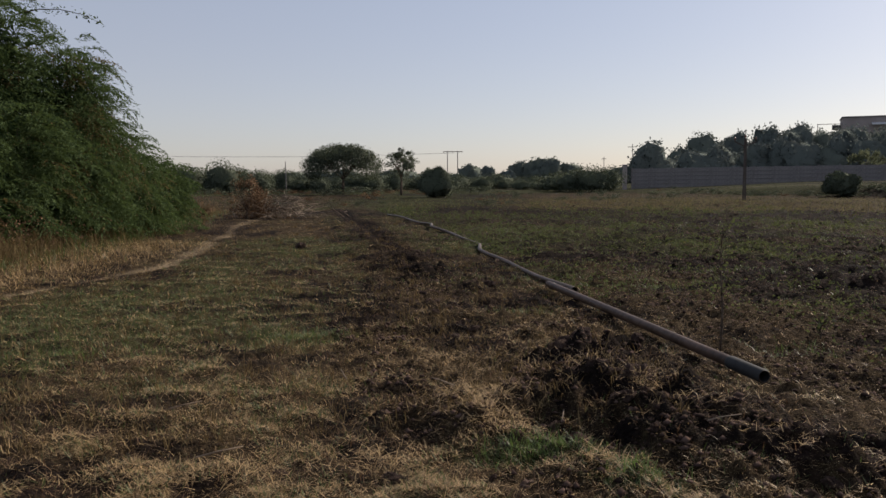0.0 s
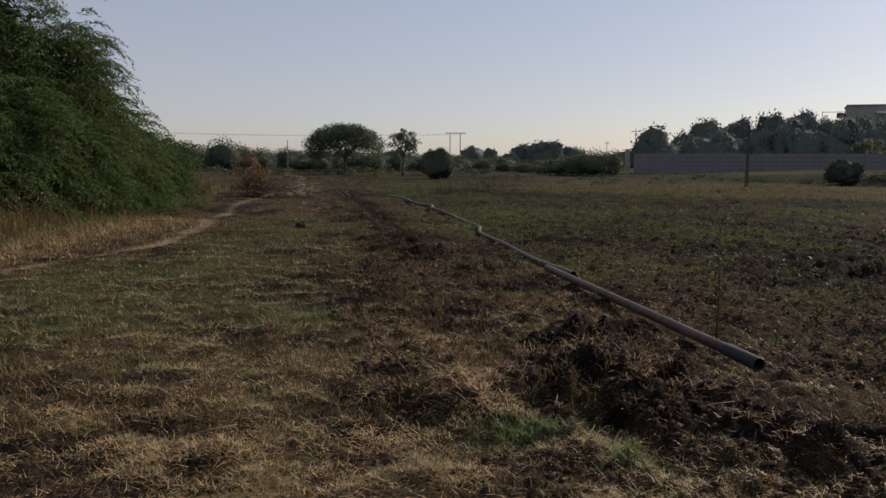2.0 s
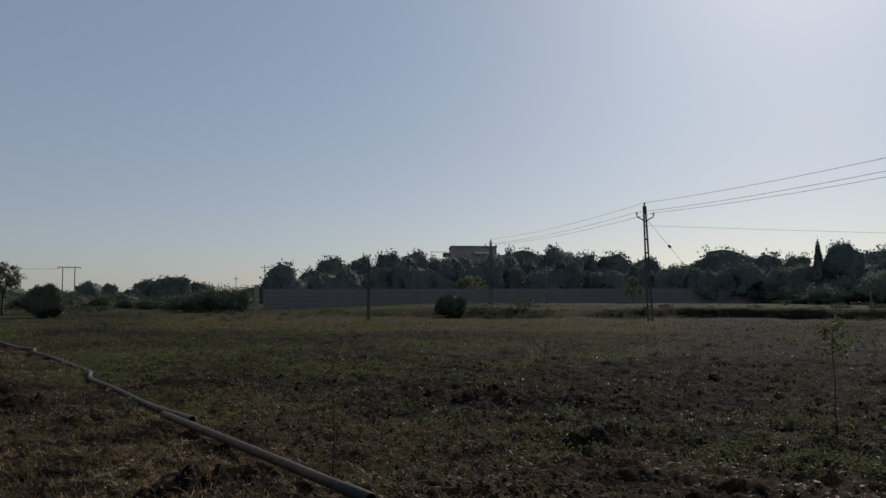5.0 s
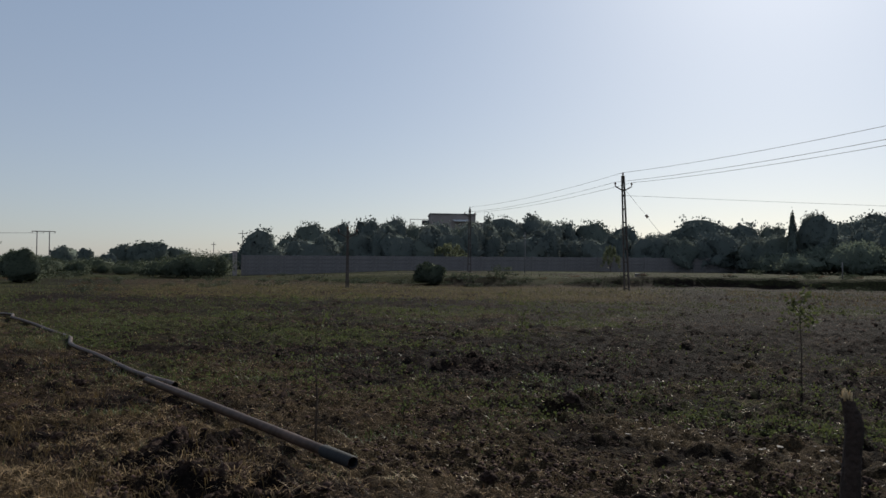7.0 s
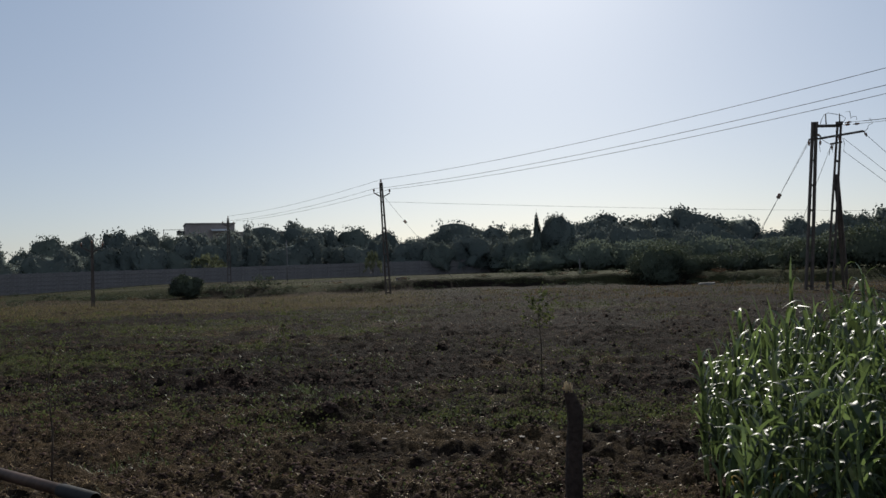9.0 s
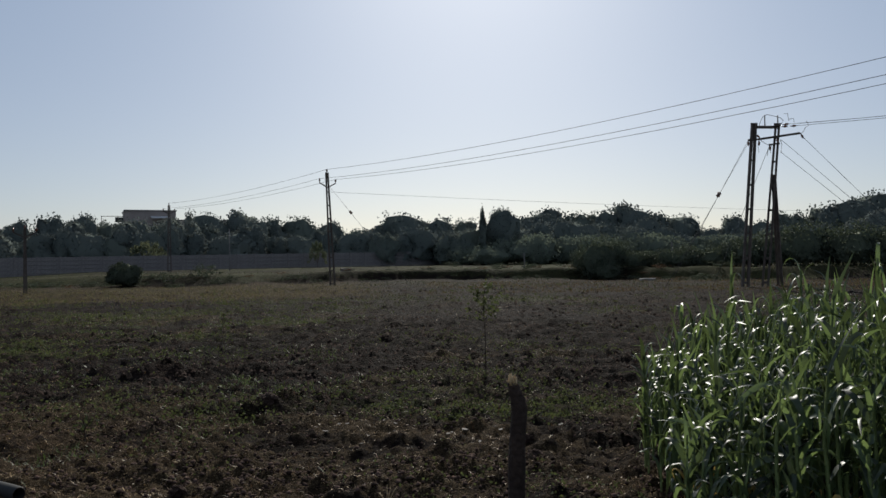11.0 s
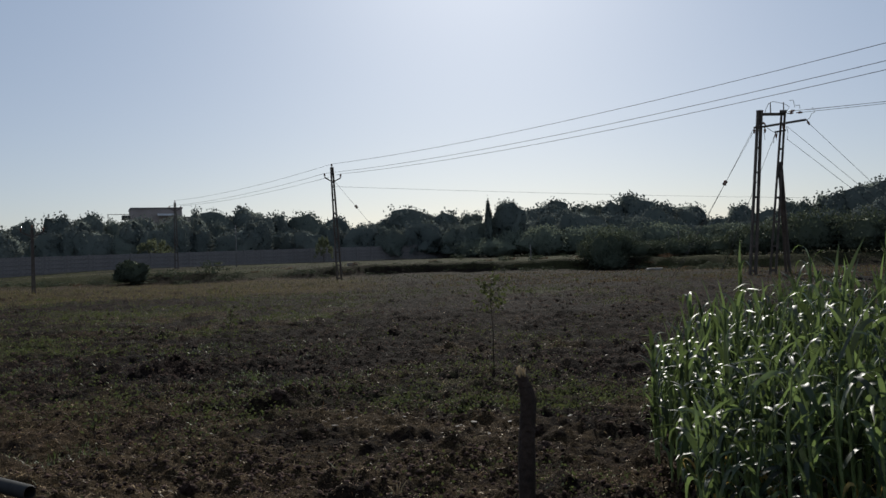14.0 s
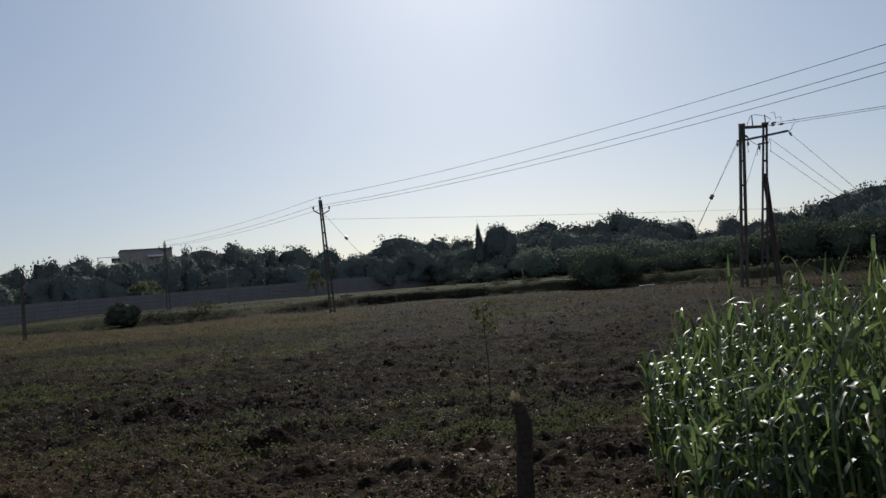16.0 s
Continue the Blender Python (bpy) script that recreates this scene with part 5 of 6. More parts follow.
    while be < 14:
        d = rng.uniform(250, 330)
        copy_thing(FAR[rng.integers(0, 2)], spot(*bearing(be, d), rng.uniform(1.0, 1.8), sz=rng.uniform(0.45, 0.75)))
        be += rng.uniform(0.6, 1.1)


build_belt()
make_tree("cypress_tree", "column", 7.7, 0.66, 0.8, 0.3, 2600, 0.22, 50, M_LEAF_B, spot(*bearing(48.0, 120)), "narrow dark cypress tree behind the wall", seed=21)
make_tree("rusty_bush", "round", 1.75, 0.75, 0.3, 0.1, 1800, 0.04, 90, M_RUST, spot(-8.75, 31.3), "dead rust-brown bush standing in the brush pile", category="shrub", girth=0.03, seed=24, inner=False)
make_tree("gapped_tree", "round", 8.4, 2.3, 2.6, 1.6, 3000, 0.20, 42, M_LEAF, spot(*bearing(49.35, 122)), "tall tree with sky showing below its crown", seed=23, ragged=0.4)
PALE = make_tree("pale_bush", "umbrella", 3.0, 2.6, 0.6, 0.6, 2000, 0.17, 40, M_PALE, spot(*bearing(25.3, 116), 1.0, 0.0, 1.25), "pale yellow-green bush showing above the wall", category="shrub", seed=22, inner=False, ragged=0.6)
copy_thing(PALE, spot(*bearing(36.4, 114), 0.5, 1.0, 0.95))

# ---- wall and building ----
def build_wall():
    a, b = Vector((20.2, 105.1)), Vector((97.0, 90.0))
    n = 32
    d = (b - a) / n
    ang = math.atan2(d.y, d.x)
    wall = thing("wall_boundary", None, None, Matrix.Identity(4), label="long grey weathered concrete boundary wall", category="wall", kind="structure")
    bm = bmesh.new()
    box_into(bm, (d.length - 0.13, 0.09, 0.475), Matrix.Identity(4))
    bmesh.ops.bevel(bm, geom=bm.edges[:], offset=0.03, segments=1, affect="EDGES")
    pm = bpy.data.meshes.new("panel")
    bm.to_mesh(pm)
    bm.free()
    bm = bmesh.new()
    box_into(bm, (0.16, 0.2, 3.0), Matrix.Identity(4))
    bmesh.ops.bevel(bm, geom=bm.edges[:], offset=0.02, segments=1, affect="EDGES")
    qm = bpy.data.meshes.new("post")
    bm.to_mesh(qm)
    bm.free()
    for i in range(n + 1):
        p = a + d * i
        z = 0.35 + 0.55 * i / n
        thing("post", qm, M_CONCRETE, pose(p.x, p.y, z + 1.05, 0, 0, math.degrees(ang)), wall)
        if i < n:
            c = a + d * (i + 0.5)
            for k in range(-1, 5):
                thing("panel", pm, M_CONCRETE, pose(c.x, c.y, z + 0.24 + 0.49 * k, 0, 0, math.degrees(ang)), wall)
    # pale gate pier at the near end
    bm = bmesh.new()
    box_into(bm, (0.5, 0.5, 3.2), pose(a.x - 0.9, a.y, 1.6))
    box_into(bm, (0.62, 0.62, 0.12), pose(a.x - 0.9, a.y, 3.26))
    thing("gate_pier", bm, M_PLASTER, label="pale plastered gate pier at the end of the wall", category="pier")


def build_house():
    base = thing("building", None, None, pose(69.4, 157.2, 1.2, 0, 0, -21.0), label="flat-roofed pale plastered building rising above the trees", category="building")
    bm = bmesh.new()
    box_into(bm, (9.6, 9.0, 11.5), pose(4.8, 4.5, 5.75))
    part("wall", bm, M_PLASTER, base)
    bm = bmesh.new()
    box_into(bm, (9.9, 9.4, 0.22), pose(4.8, 4.5, 11.6))
    part("roof", bm, M_CONCRETE, base, "flat concrete roof slab with overhang")
    for i in range(3):
        w = part("window", None, None, base)
        w.matrix_basis = pose(1.9 + 2.9 * i, -0.01, 7.2)
        bm = bmesh.new()
        for sx, sz, px, pz in ((1.5, 0.1, 0, 0.65), (1.5, 0.1, 0, -0.65), (0.1, 1.2, -0.7, 0), (0.1, 1.2, 0.7, 0)):
            box_into(bm, (sx, 0.08, sz), pose(px, 0, pz))
        part("frame", bm, M_CONCRETE, w)
        bm = bmesh.new()
        box_into(bm, (1.3, 0.03, 1.2), pose(0, 0.01, 0))
        part("pane", bm, M_DARK, w)
    bm = bmesh.new()
    box_into(bm, (14.8, 7.0, 9.7), pose(17.1, 5.0, 4.85))
    part("annex", bm, M_PLASTER, base, "lower wing with a flat roof")
    bm = bmesh.new()
    box_into(bm, (15.0, 7.5, 0.2), pose(17.25, 5.0, 9.8))
    part("annex_roof", bm, M_CONCRETE, base)
    bm = bmesh.new()
    box_into(bm, (3.4, 2.4, 0.08), pose(6.5, -1.4, 10.2, 12, 0, 0))
    part("awning", bm, M_SHEET, base, "pale sheet-metal awning")
    bm = bmesh.new()
    for px in (-4.2, -1.2):
        tube_into(bm, [(px, 2, 0), (px, 2, 10.6)], [0.07, 0.07], 6)
    tube_into(bm, [(-4.3, 2, 10.5), (-0.2, 2, 10.5)], [0.06, 0.06], 6)
    part("roof_frame", bm, M_STEEL, base, "pipe frame beside the roof")
    bm = bmesh.new()
    box_into(bm, (1.5, 1.5, 0.9), pose(-0.9, 3.5, 9.9))
    part("tank", bm, M_DARK, base, "dark water tank")


build_wall()
build_house()


# ---- poles and wires ----
def lattice_into(bm, foot, head, w0, w1, rungs, face=(1, 0, 0), rail=0.09):
    """Two rails joined by flat battens."""
    foot, head = Vector(foot), Vector(head)
    s = Vector(face).normalized()
    for k in (-1, 1):
        beam_into(bm, foot + s * k * w0 / 2, head + s * k * w1 / 2, rail, 0.10)
    for i in range(rungs):
        t = (i + 0.5) / rungs
        w = w0 + (w1 - w0) * t
        c = foot.lerp(head, t)
        for off in (-0.055, 0.055):
            o = Vector((-s.y, s.x, 0)) * off
            beam_into(bm, c - s * w / 2 + o, c + s * w / 2 + o, 0.012, 0.10)


def insulator_into(bm, at, up=(0, 0, 1), size=0.11):
    up = Vector(up).normalized()
    at = Vector(at)
    tube_into(bm, [at, at + up * 0.1, at + up * 0.13, at + up * 0.2, at + up * 0.24, at + up * 0.3], [0.02, 0.025, size * 0.7, size * 0.55, size * 0.5, 0.02], 8)


def wire(name, a, b, sag, r, label, n=20):
    bm = bmesh.new()
    a, b = Vector(a), Vector(b)
    tube_into(bm, [a.lerp(b, i / n) - Vector((0, 0, 4 * sag * (i / n) * (1 - i / n))) for i in range(n + 1)], [r] * (n + 1), 5)
    return thing(name, bm, M_WIRE, label=label, category="wire", group="overhead wires")


LINE = Vector((-7.4, -38.8, 0)).normalized()       # the way of the overhead line
ACROSS = Vector((LINE.y, -LINE.x, 0))
T_FOOT, T_HEAD = Vector((35.5, 46.2, 0)), Vector((34.95, 46.0, 8.0))


def power_pole(foot, head, label, slim=1.0):
    base = thing("power_pole", None, None, Matrix.Translation(foot), label=label, category="pole", group="line poles")
    h = head - foot
    bm = bmesh.new()
    lattice_into(bm, (0, 0, -0.3), h, 0.36 * slim, 0.14 * slim, 9, ACROSS, 0.09 * slim)
    part("mast", bm, M_STEEL, base, "twin-rail lattice mast")
    for k in (-1, 1):
        bm = bmesh.new()
        c = h * 0.868
        beam_into(bm, c, c + ACROSS * k * 0.62 + Vector((0, 0, 0.32)), 0.07, 0.07)
        part("cross_arm", bm, M_STEEL, base)
        bm = bmesh.new()
        insulator_into(bm, c + ACROSS * k * 0.62 + Vector((0, 0, 0.32)))
        part("insulator", bm, M_PORCELAIN, base)
    bm = bmesh.new()
    insulator_into(bm, h - Vector((0, 0, 0.05)))
    part("top_insulator", bm, M_PORCELAIN, base)
    c = h * 0.868
    return [foot + h + Vector((0, 0, 0.22))] + [foot + c + ACROSS * k * 0.62 + Vector((0, 0, 0.6)) for k in (-1, 1)]


def plain_pole(x, y, h, arm, label, r=0.07):
    z = land1(x, y)
    base = thing("utility_pole", None, None, Matrix.Translation((x, y, z)), label=label, category="pole", group="far poles")
    bm = bmesh.new()
    tube_into(bm, [(0, 0, -0.3), (0.03, 0, h * 0.5), (0, 0, h)], [r * 1.2, r, r * 0.8], 8)
    # pale concrete tone stands for the haze over the far masts
    part("mast", bm, M_CONCRETE, base)
    if arm:
        bm = bmesh.new()
        beam_into(bm, (-arm, 0, h * 0.93), (arm, 0, h * 0.93), 0.08, 0.08)
        part("cross_arm", bm, M_STEEL, base)
    return Vector((x, y, z + h))


def build_lines():
    t1 = power_pole(T_FOOT, T_HEAD, "slender leaning steel lattice power pole with upswept arms")
    f0 = Vector((42.6, 85.0, land1(42.6, 85.0)))
    t0 = power_pole(f0, f0 + Vector((0, 0, 7.4)), "far steel lattice power pole before the boundary wall")
    f2 = Vector((25.4, -6.5, 0.0))
    t2 = power_pole(f2, f2 + Vector((0, 0, 8.2)), "steel lattice power pole at the side of the field")
    for a, b, c in zip(t0, t1, t2):
        wire("overhead_wire", a, b, 0.35, 0.011, "thin overhead power wire between poles")
        wire("overhead_wire", b, c, 0.75, 0.011, "thin overhead power wire between poles")
    g = T_HEAD.lerp(T_FOOT, 0.1)
    guy("guy_wire", g, Vector((43.0, 46.5, 0.05)), 0.27)
    far_end = plain_pole(*bearing(86, 150), 5.8, 0.6, "tall pole at the far end of a wire", 0.1)
    wire("overhead_wire", T_HEAD.lerp(T_FOOT, 0.17), far_end, 0.7, 0.009, "thin low wire leading across the field to a far pole", 30)
    # the double pole
    lf, lh = Vector((39.3, 17.85, 0)), Vector((39.83, 17.43, 8.2))
    s, up = Vector((0.36, -0.93, 0)), Vector((0, 0, 1))
    rf, rh = Vector((40.22, 17.25, 0)), lh + s * 1.08 + Vector((0.25, 0.1, -0.12))
    base = thing("double_pole", None, None, Matrix.Translation(lf), label="tall double-legged steel lattice pole structure with switchgear arms", category="pole")

    def at(u, v, w=0.0):
        """A place u along the head, v over it and w away from it, seen from the pole's foot."""
        return lh - lf + s * u + up * v + Vector((0.93, 0.36, 0)) * w

    def bar(name, a, b, w, d, label="", mat=M_STEEL):
        bm = bmesh.new()
        beam_into(bm, a, b, w, d)
        return part(name, bm, mat, base, label)

    def strand(name, pts, r, label="", mat=M_WIRE):
        bm = bmesh.new()
        tube_into(bm, pts, [r] * len(pts), 5)
        return part(name, bm, mat, base, label)

    for a, b in ((lf, lh), (rf, rh)):
        bm = bmesh.new()
        lattice_into(bm, a - lf - up * 0.3, b - lf, 0.27, 0.15, 7, s, 0.15)
        part("leg", bm, M_STEEL, base)
    bm = bmesh.new()
    lattice_into(bm, Vector((41.2, 16.85, -0.3)) - lf, rh.lerp(rf, 0.30) - lf, 0.18, 0.10, 8, s, 0.12)
    part("strut", bm, M_STEEL, base, "raking strut against one leg")
    for u, v in ((0.0, 0.0), (1.08, -0.10)):
        bar("cap", at(u - 0.16, v, 0.12), at(u + 0.16, v - 0.02, 0.12), 0.16, 0.14, "bolted head plate")
    bar("top_beam", at(-0.02, -0.14, 0.1), at(1.12, -0.22, 0.25), 0.11, 0.13)
    bar("cross_arm", at(-0.30, -0.80, -0.1), at(0.28, -0.78, 0.0), 0.08, 0.09)
    bar("cross_arm", at(0.20, -0.78, 0.0), at(2.10, -0.58, 0.3), 0.08, 0.10)
    bar("cross_arm", at(0.66, -1.08, 0.1), at(1.16, -1.02, 0.25), 0.07, 0.08)
    for a, way in ((at(-0.28, -0.80, -0.1), (0, 0, -1)), (at(0.22, -0.80, 0), (0, 0, -1)), (at(0.72, -1.08, 0.1), (0, 0, -1)), (at(2.12, -0.58, 0.3), (0.2, -0.4, -1)), (at(1.25, -0.20, 0.25), (0.36, -0.93, 0)), (at(1.65, -0.20, 0.3), (0.36, -0.93, 0)),
                   (at(1.30, -0.08, 0.45), (0.36, -0.93, 0.1)), (at(0.05, -0.5, 0), (0.5, -0.5, -0.6)), (at(1.0, -0.75, 0.1), (0.3, -0.3, -0.9))):
        bm = bmesh.new()
        insulator_into(bm, a, way, 0.09)
        part("insulator", bm, M_PORCELAIN, base)
    for u, top in ((0.50, 0.42), (1.10, 0.36)):
        strand("horn", [at(u, -0.12, 0.15), at(u, top, 0.15)], 0.028, "upright rod on the top beam", M_STEEL)
    # bent jumper wires over and under the arms
    for pts in (((0.22, -0.15), (0.30, 0.12), (0.42, 0.36), (0.62, 0.44), (0.95, 0.34), (1.20, 0.24), (1.36, 0.10), (1.28, -0.05), (1.12, -0.15)),
                ((1.38, 0.40), (1.55, 0.42), (1.60, 0.06), (1.66, 0.14), (1.82, 0.14), (1.84, -0.04)),
                ((2.38, -0.02), (2.44, -0.10), (2.50, -0.25), (2.32, -0.35), (2.28, -0.50), (2.14, -0.62)),
                ((0.20, -0.82), (0.16, -1.05), (0.20, -1.42)), ((0.30, -0.82), (0.48, -0.98), (0.66, -1.10)), ((0.70, -1.10), (0.62, -1.35), (0.58, -1.62)),
                ((1.20, -0.85), (1.26, -1.1), (1.22, -1.52)), ((0.82, -1.05), (0.72, -1.3), (0.74, -1.5))):
        strand("jumper", [at(u, v, 0.15) for u, v in pts], 0.013, "bent jumper wire")
    end = Vector((43.0, -24.0, 8.5))
    plain_pole(43.0, -24.0, 8.9, 1.0, "tall steel pole at the end of the branch line", 0.1)
    for a, k in ((at(1.90, -0.20, 0.3), 0.0), (at(1.60, -0.06, 0.5), 0.7), (at(2.10, -0.10, 0.3), -0.7)):
        wire("overhead_wire", lf + a, end + Vector((k, 0, 0)), 0.5, 0.011, "thin overhead power wire between poles")
    guy("guy_wire", lf + at(-0.30, -0.85, -0.1), Vector((37.2, 20.9, 0.05)), 0.36)
    guy("guy_wire", lf + at(-0.22, -0.85, -0.1), Vector((36.9, 20.9, 0.05)), 0.0)
    guy("guy_wire", lf + at(0.70, -1.10, 0.1), Vector((39.0, 19.4, 0.05)), 0.0)
    guy("guy_wire", lf + at(1.24, -0.85, 0.25), Vector((42.0, 9.2, 0.05)), 0.0)
    guy("guy_wire", lf + at(1.20, -1.45, 0.2), Vector((42.0, 9.4, 0.05)), 0.0)
    guy("guy_wire", lf + at(2.12, -0.66, 0.3), Vector((42.5, 9.3, 0.05)), 0.0)
    # poles across the plain
    px, py = bearing(18.1, 55)
    power_pole(Vector((px, py, 0.0)), Vector((px, py, 3.95)), "short dark lattice pole at the field margin", 0.4)
    for b2, d, h, arm in ((30.5, 96, 4.8, 0.0), (10.9, 128, 6.6, 0.7), (9.0, 140, 5.2, 0.4), (50.9, 76, 1.5, 0.0), (60.9, 76, 2.3, 0.0), (62.3, 74, 1.3, 0.0), (-13.0, 105, 4.0, 0.0)):
        plain_pole(*bearing(b2, d), h, arm, "thin dark pole standing beyond the field", 0.06 if h > 3 else 0.045)
    # far twin-pole pylon
    base = thing("twin_pole_pylon", None, None, Matrix.Translation((-6.0, 242, 0)), label="far twin-pole pylon with a crossbar against the sky", category="pylon")
    for px in (-1.6, 1.4):
        bm = bmesh.new()
        tube_into(bm, [(px, 0, -0.5), (px, 0, 10.0)], [0.16, 0.12], 7)
        part("leg", bm, M_CONCRETE, base)
    bm = bmesh.new()
    beam_into(bm, (-2.9, 0, 10.0), (2.9, 0, 10.0), 0.2, 0.2)
    part("crossbar", bm, M_STEEL, base)
    for px in (-2.7, 0, 2.7):
        bm = bmesh.new()
        insulator_into(bm, (px, 0, 9.9), (0, 0, -1), 0.16)
        part("insulator", bm, M_PORCELAIN, base)
    for k in (-2.7, 0.0, 2.7):
        wire("overhead_wire", (-6 + k, 242, 9.6), (-150, 242 + k * 3, 11.5), 1.5, 0.014, "far power wire leading from the twin-pole pylon")


def guy(name, a, b, bead):
    base = thing(name, None, None, Matrix.Identity(4), label="slack stay wire from a power pole", category="wire", group="stay wires")
    bm = bmesh.new()
    tube_into(bm, [a, a.lerp(b, 0.5) - Vector((0, 0, 0.05)), b], [0.010] * 3, 5)
    part("strand", bm, M_WIRE, base)
    if bead:
        c, d = a.lerp(b, bead), (b - a).normalized()
        bm = bmesh.new()
        tube_into(bm, [c - d * 0.14, c - d * 0.1, c, c + d * 0.1, c + d * 0.14], [0.02, 0.11, 0.08, 0.11, 0.02], 8)
        part("stay_insulator", bm, M_PORCELAIN, base, "dark egg insulator")


build_lines()


# ---- pipes ----
def hollow_pipe(name, pts, r, label, bell=False):
    """A hollow pipe resting on the ground along plan points."""
    base = thing(name, None, None, Matrix.Identity(4), label=label, category="pipe", group="irrigation pipes")
    pts = [Vector(p) for p in pts]
    bm = bmesh.new()
    tube_into(bm, pts, [r] * len(pts), 16, cap=False)
    part("shell", bm, M_PIPE, base)
    if bell:
        d = (pts[1] - pts[0]).normalized()
        bm = bmesh.new()
        tube_into(bm, [pts[0] + d * k for k in (-0.004, 0.01, 0.42, 0.45, 0.46)], [r * 1.02, r * 1.16, r * 1.16, r * 1.1, r], 16, cap=False)
        part("socket", bm, M_INSIDE, base, "dark, wider socket end")
    bm = bmesh.new()
    tube_into(bm, pts, [r * 0.93] * len(pts), 16, cap=False)
    # the bore's shade is put into its colour, darker than the shell
    part("bore", bm, M_INSIDE, base, "dark hollow bore")
    for e, o in ((pts[0], pts[1]), (pts[-1], pts[-2])):
        bm = bmesh.new()
        d = (o - e).normalized()
        u = d.cross(Vector((0, 0, 1))).normalized()
        v = u.cross(d)
        ro, ri = [], []
        for k in range(16):
            w = math.cos(k * math.pi / 8) * u + math.sin(k * math.pi / 8) * v
            ro.append(bm.verts.new(e - d * 0.002 + w * r * 1.03))
            ri.append(bm.verts.new(e - d * 0.002 + w * r * 0.93))
        for k in range(16):
            bm.faces.new((ro[k], ro[(k + 1) % 16], ri[(k + 1) % 16], ri[k]))
        part("rim", bm, M_PIPE, base)
    return base


PIPE_R = 0.042
first = [(1.94, 5.53), (1.70, 6.75), (1.46, 7.95), (1.21, 9.2), (0.95, 10.45)]
hollow_pipe("plastic_pipe", [(x, y, 0.065 + PIPE_R) for x, y in first], PIPE_R, "straight grey plastic irrigation pipe lying on the soil", True)
second_y = [10.1, 11.4, 13.6, 15.2, 15.9, 17.6, 19.2, 21.1, 22.9, 24.5, 25.6, 28.7, 32.2]
second_x = [1.26, 0.96, 0.58, 0.20, 0.11, 0.14, -0.13, -0.62, -1.20, -1.24, -1.65, -2.45, -3.40]
sy = np.linspace(second_y[0], second_y[-1], 70)
sx = np.interp(sy, second_y, second_x)
sx = np.convolve(np.pad(sx, 1, mode="edge"), [0.25, 0.5, 0.25], mode="valid")
sz = land(sx, sy, False) + 0.065 + 0.06 * step(18, 24, sy) + 0.025 * np.sin(sy * 0.9)
hollow_pipe("plastic_pipe", list(zip(sx, sy, sz)), 0.038, "long bent grey plastic pipe winding away over the field")


# ---- post, saplings, brush pile ----
def build_post():
    x, y = 0.17 + 0.755 * 4.35 / 0.989, -0.12 + 0.639 * 4.35 / 0.989
    base = thing("wooden_post", None, None, Matrix.LocRotScale((x, y, 0.0), None, Vector((0.86, 0.86, 1.0))), label="dark weathered wooden post with a splintered pale top", category="post")
    bm = bmesh.new()
    n, rings = 12, []
    prof = [(-0.3, 0.052, 0.0), (0.0, 0.053, 0.0), (0.15, 0.050, 0.002), (0.3, 0.052, 0.004), (0.45, 0.054, 0.004), (0.58, 0.050, 0.006), (0.7, 0.050, 0.012), (0.76, 0.052, 0.014), (0.82, 0.046, 0.008), (0.88, 0.036, -0.004), (0.905, 0.034, -0.010)]
    for i, (z, r, off) in enumerate(prof):
        ring = []
        for k in range(n):
            a = 2 * math.pi * k / n
            rr = r * (1 + 0.10 * math.sin(3 * a + z * 5) + 0.06 * noise.noise(Vector((math.cos(a) * 2, math.sin(a) * 2, z * 9))))
            ring.append(bm.verts.new((off * 1.5 + rr * math.cos(a), -off + rr * math.sin(a), z + (0.02 * noise.noise(Vector((k * 1.7, 0, 4))) if i == len(prof) - 1 else 0))))
        rings.append(ring)
    for r0, r1 in zip(rings, rings[1:]):
        for k in range(n):
            f = bm.faces.new((r0[k], r0[(k + 1) % n], r1[(k + 1) % n], r1[k]))
            f.smooth = True
    bm.faces.new(rings[-1])
    part("shaft", bm, M_POST, base)
    for i in range(18):
        a, rr = rng.uniform(0, 6.28), rng.uniform(0.0, 0.034)
        p = Vector((-0.015 + rr * math.cos(a), 0.010 + rr * math.sin(a), 0.895))
        bm = bmesh.new()
        tip = p + Vector((rng.uniform(-0.03, 0.015), rng.uniform(-0.015, 0.015), rng.uniform(0.02, 0.06)))
        tube_into(bm, [p, p.lerp(tip, 0.6), tip], [0.010, 0.007, 0.002], 5)
        part("splinter", bm, M_CUT, base, "pale broken wood fibres")


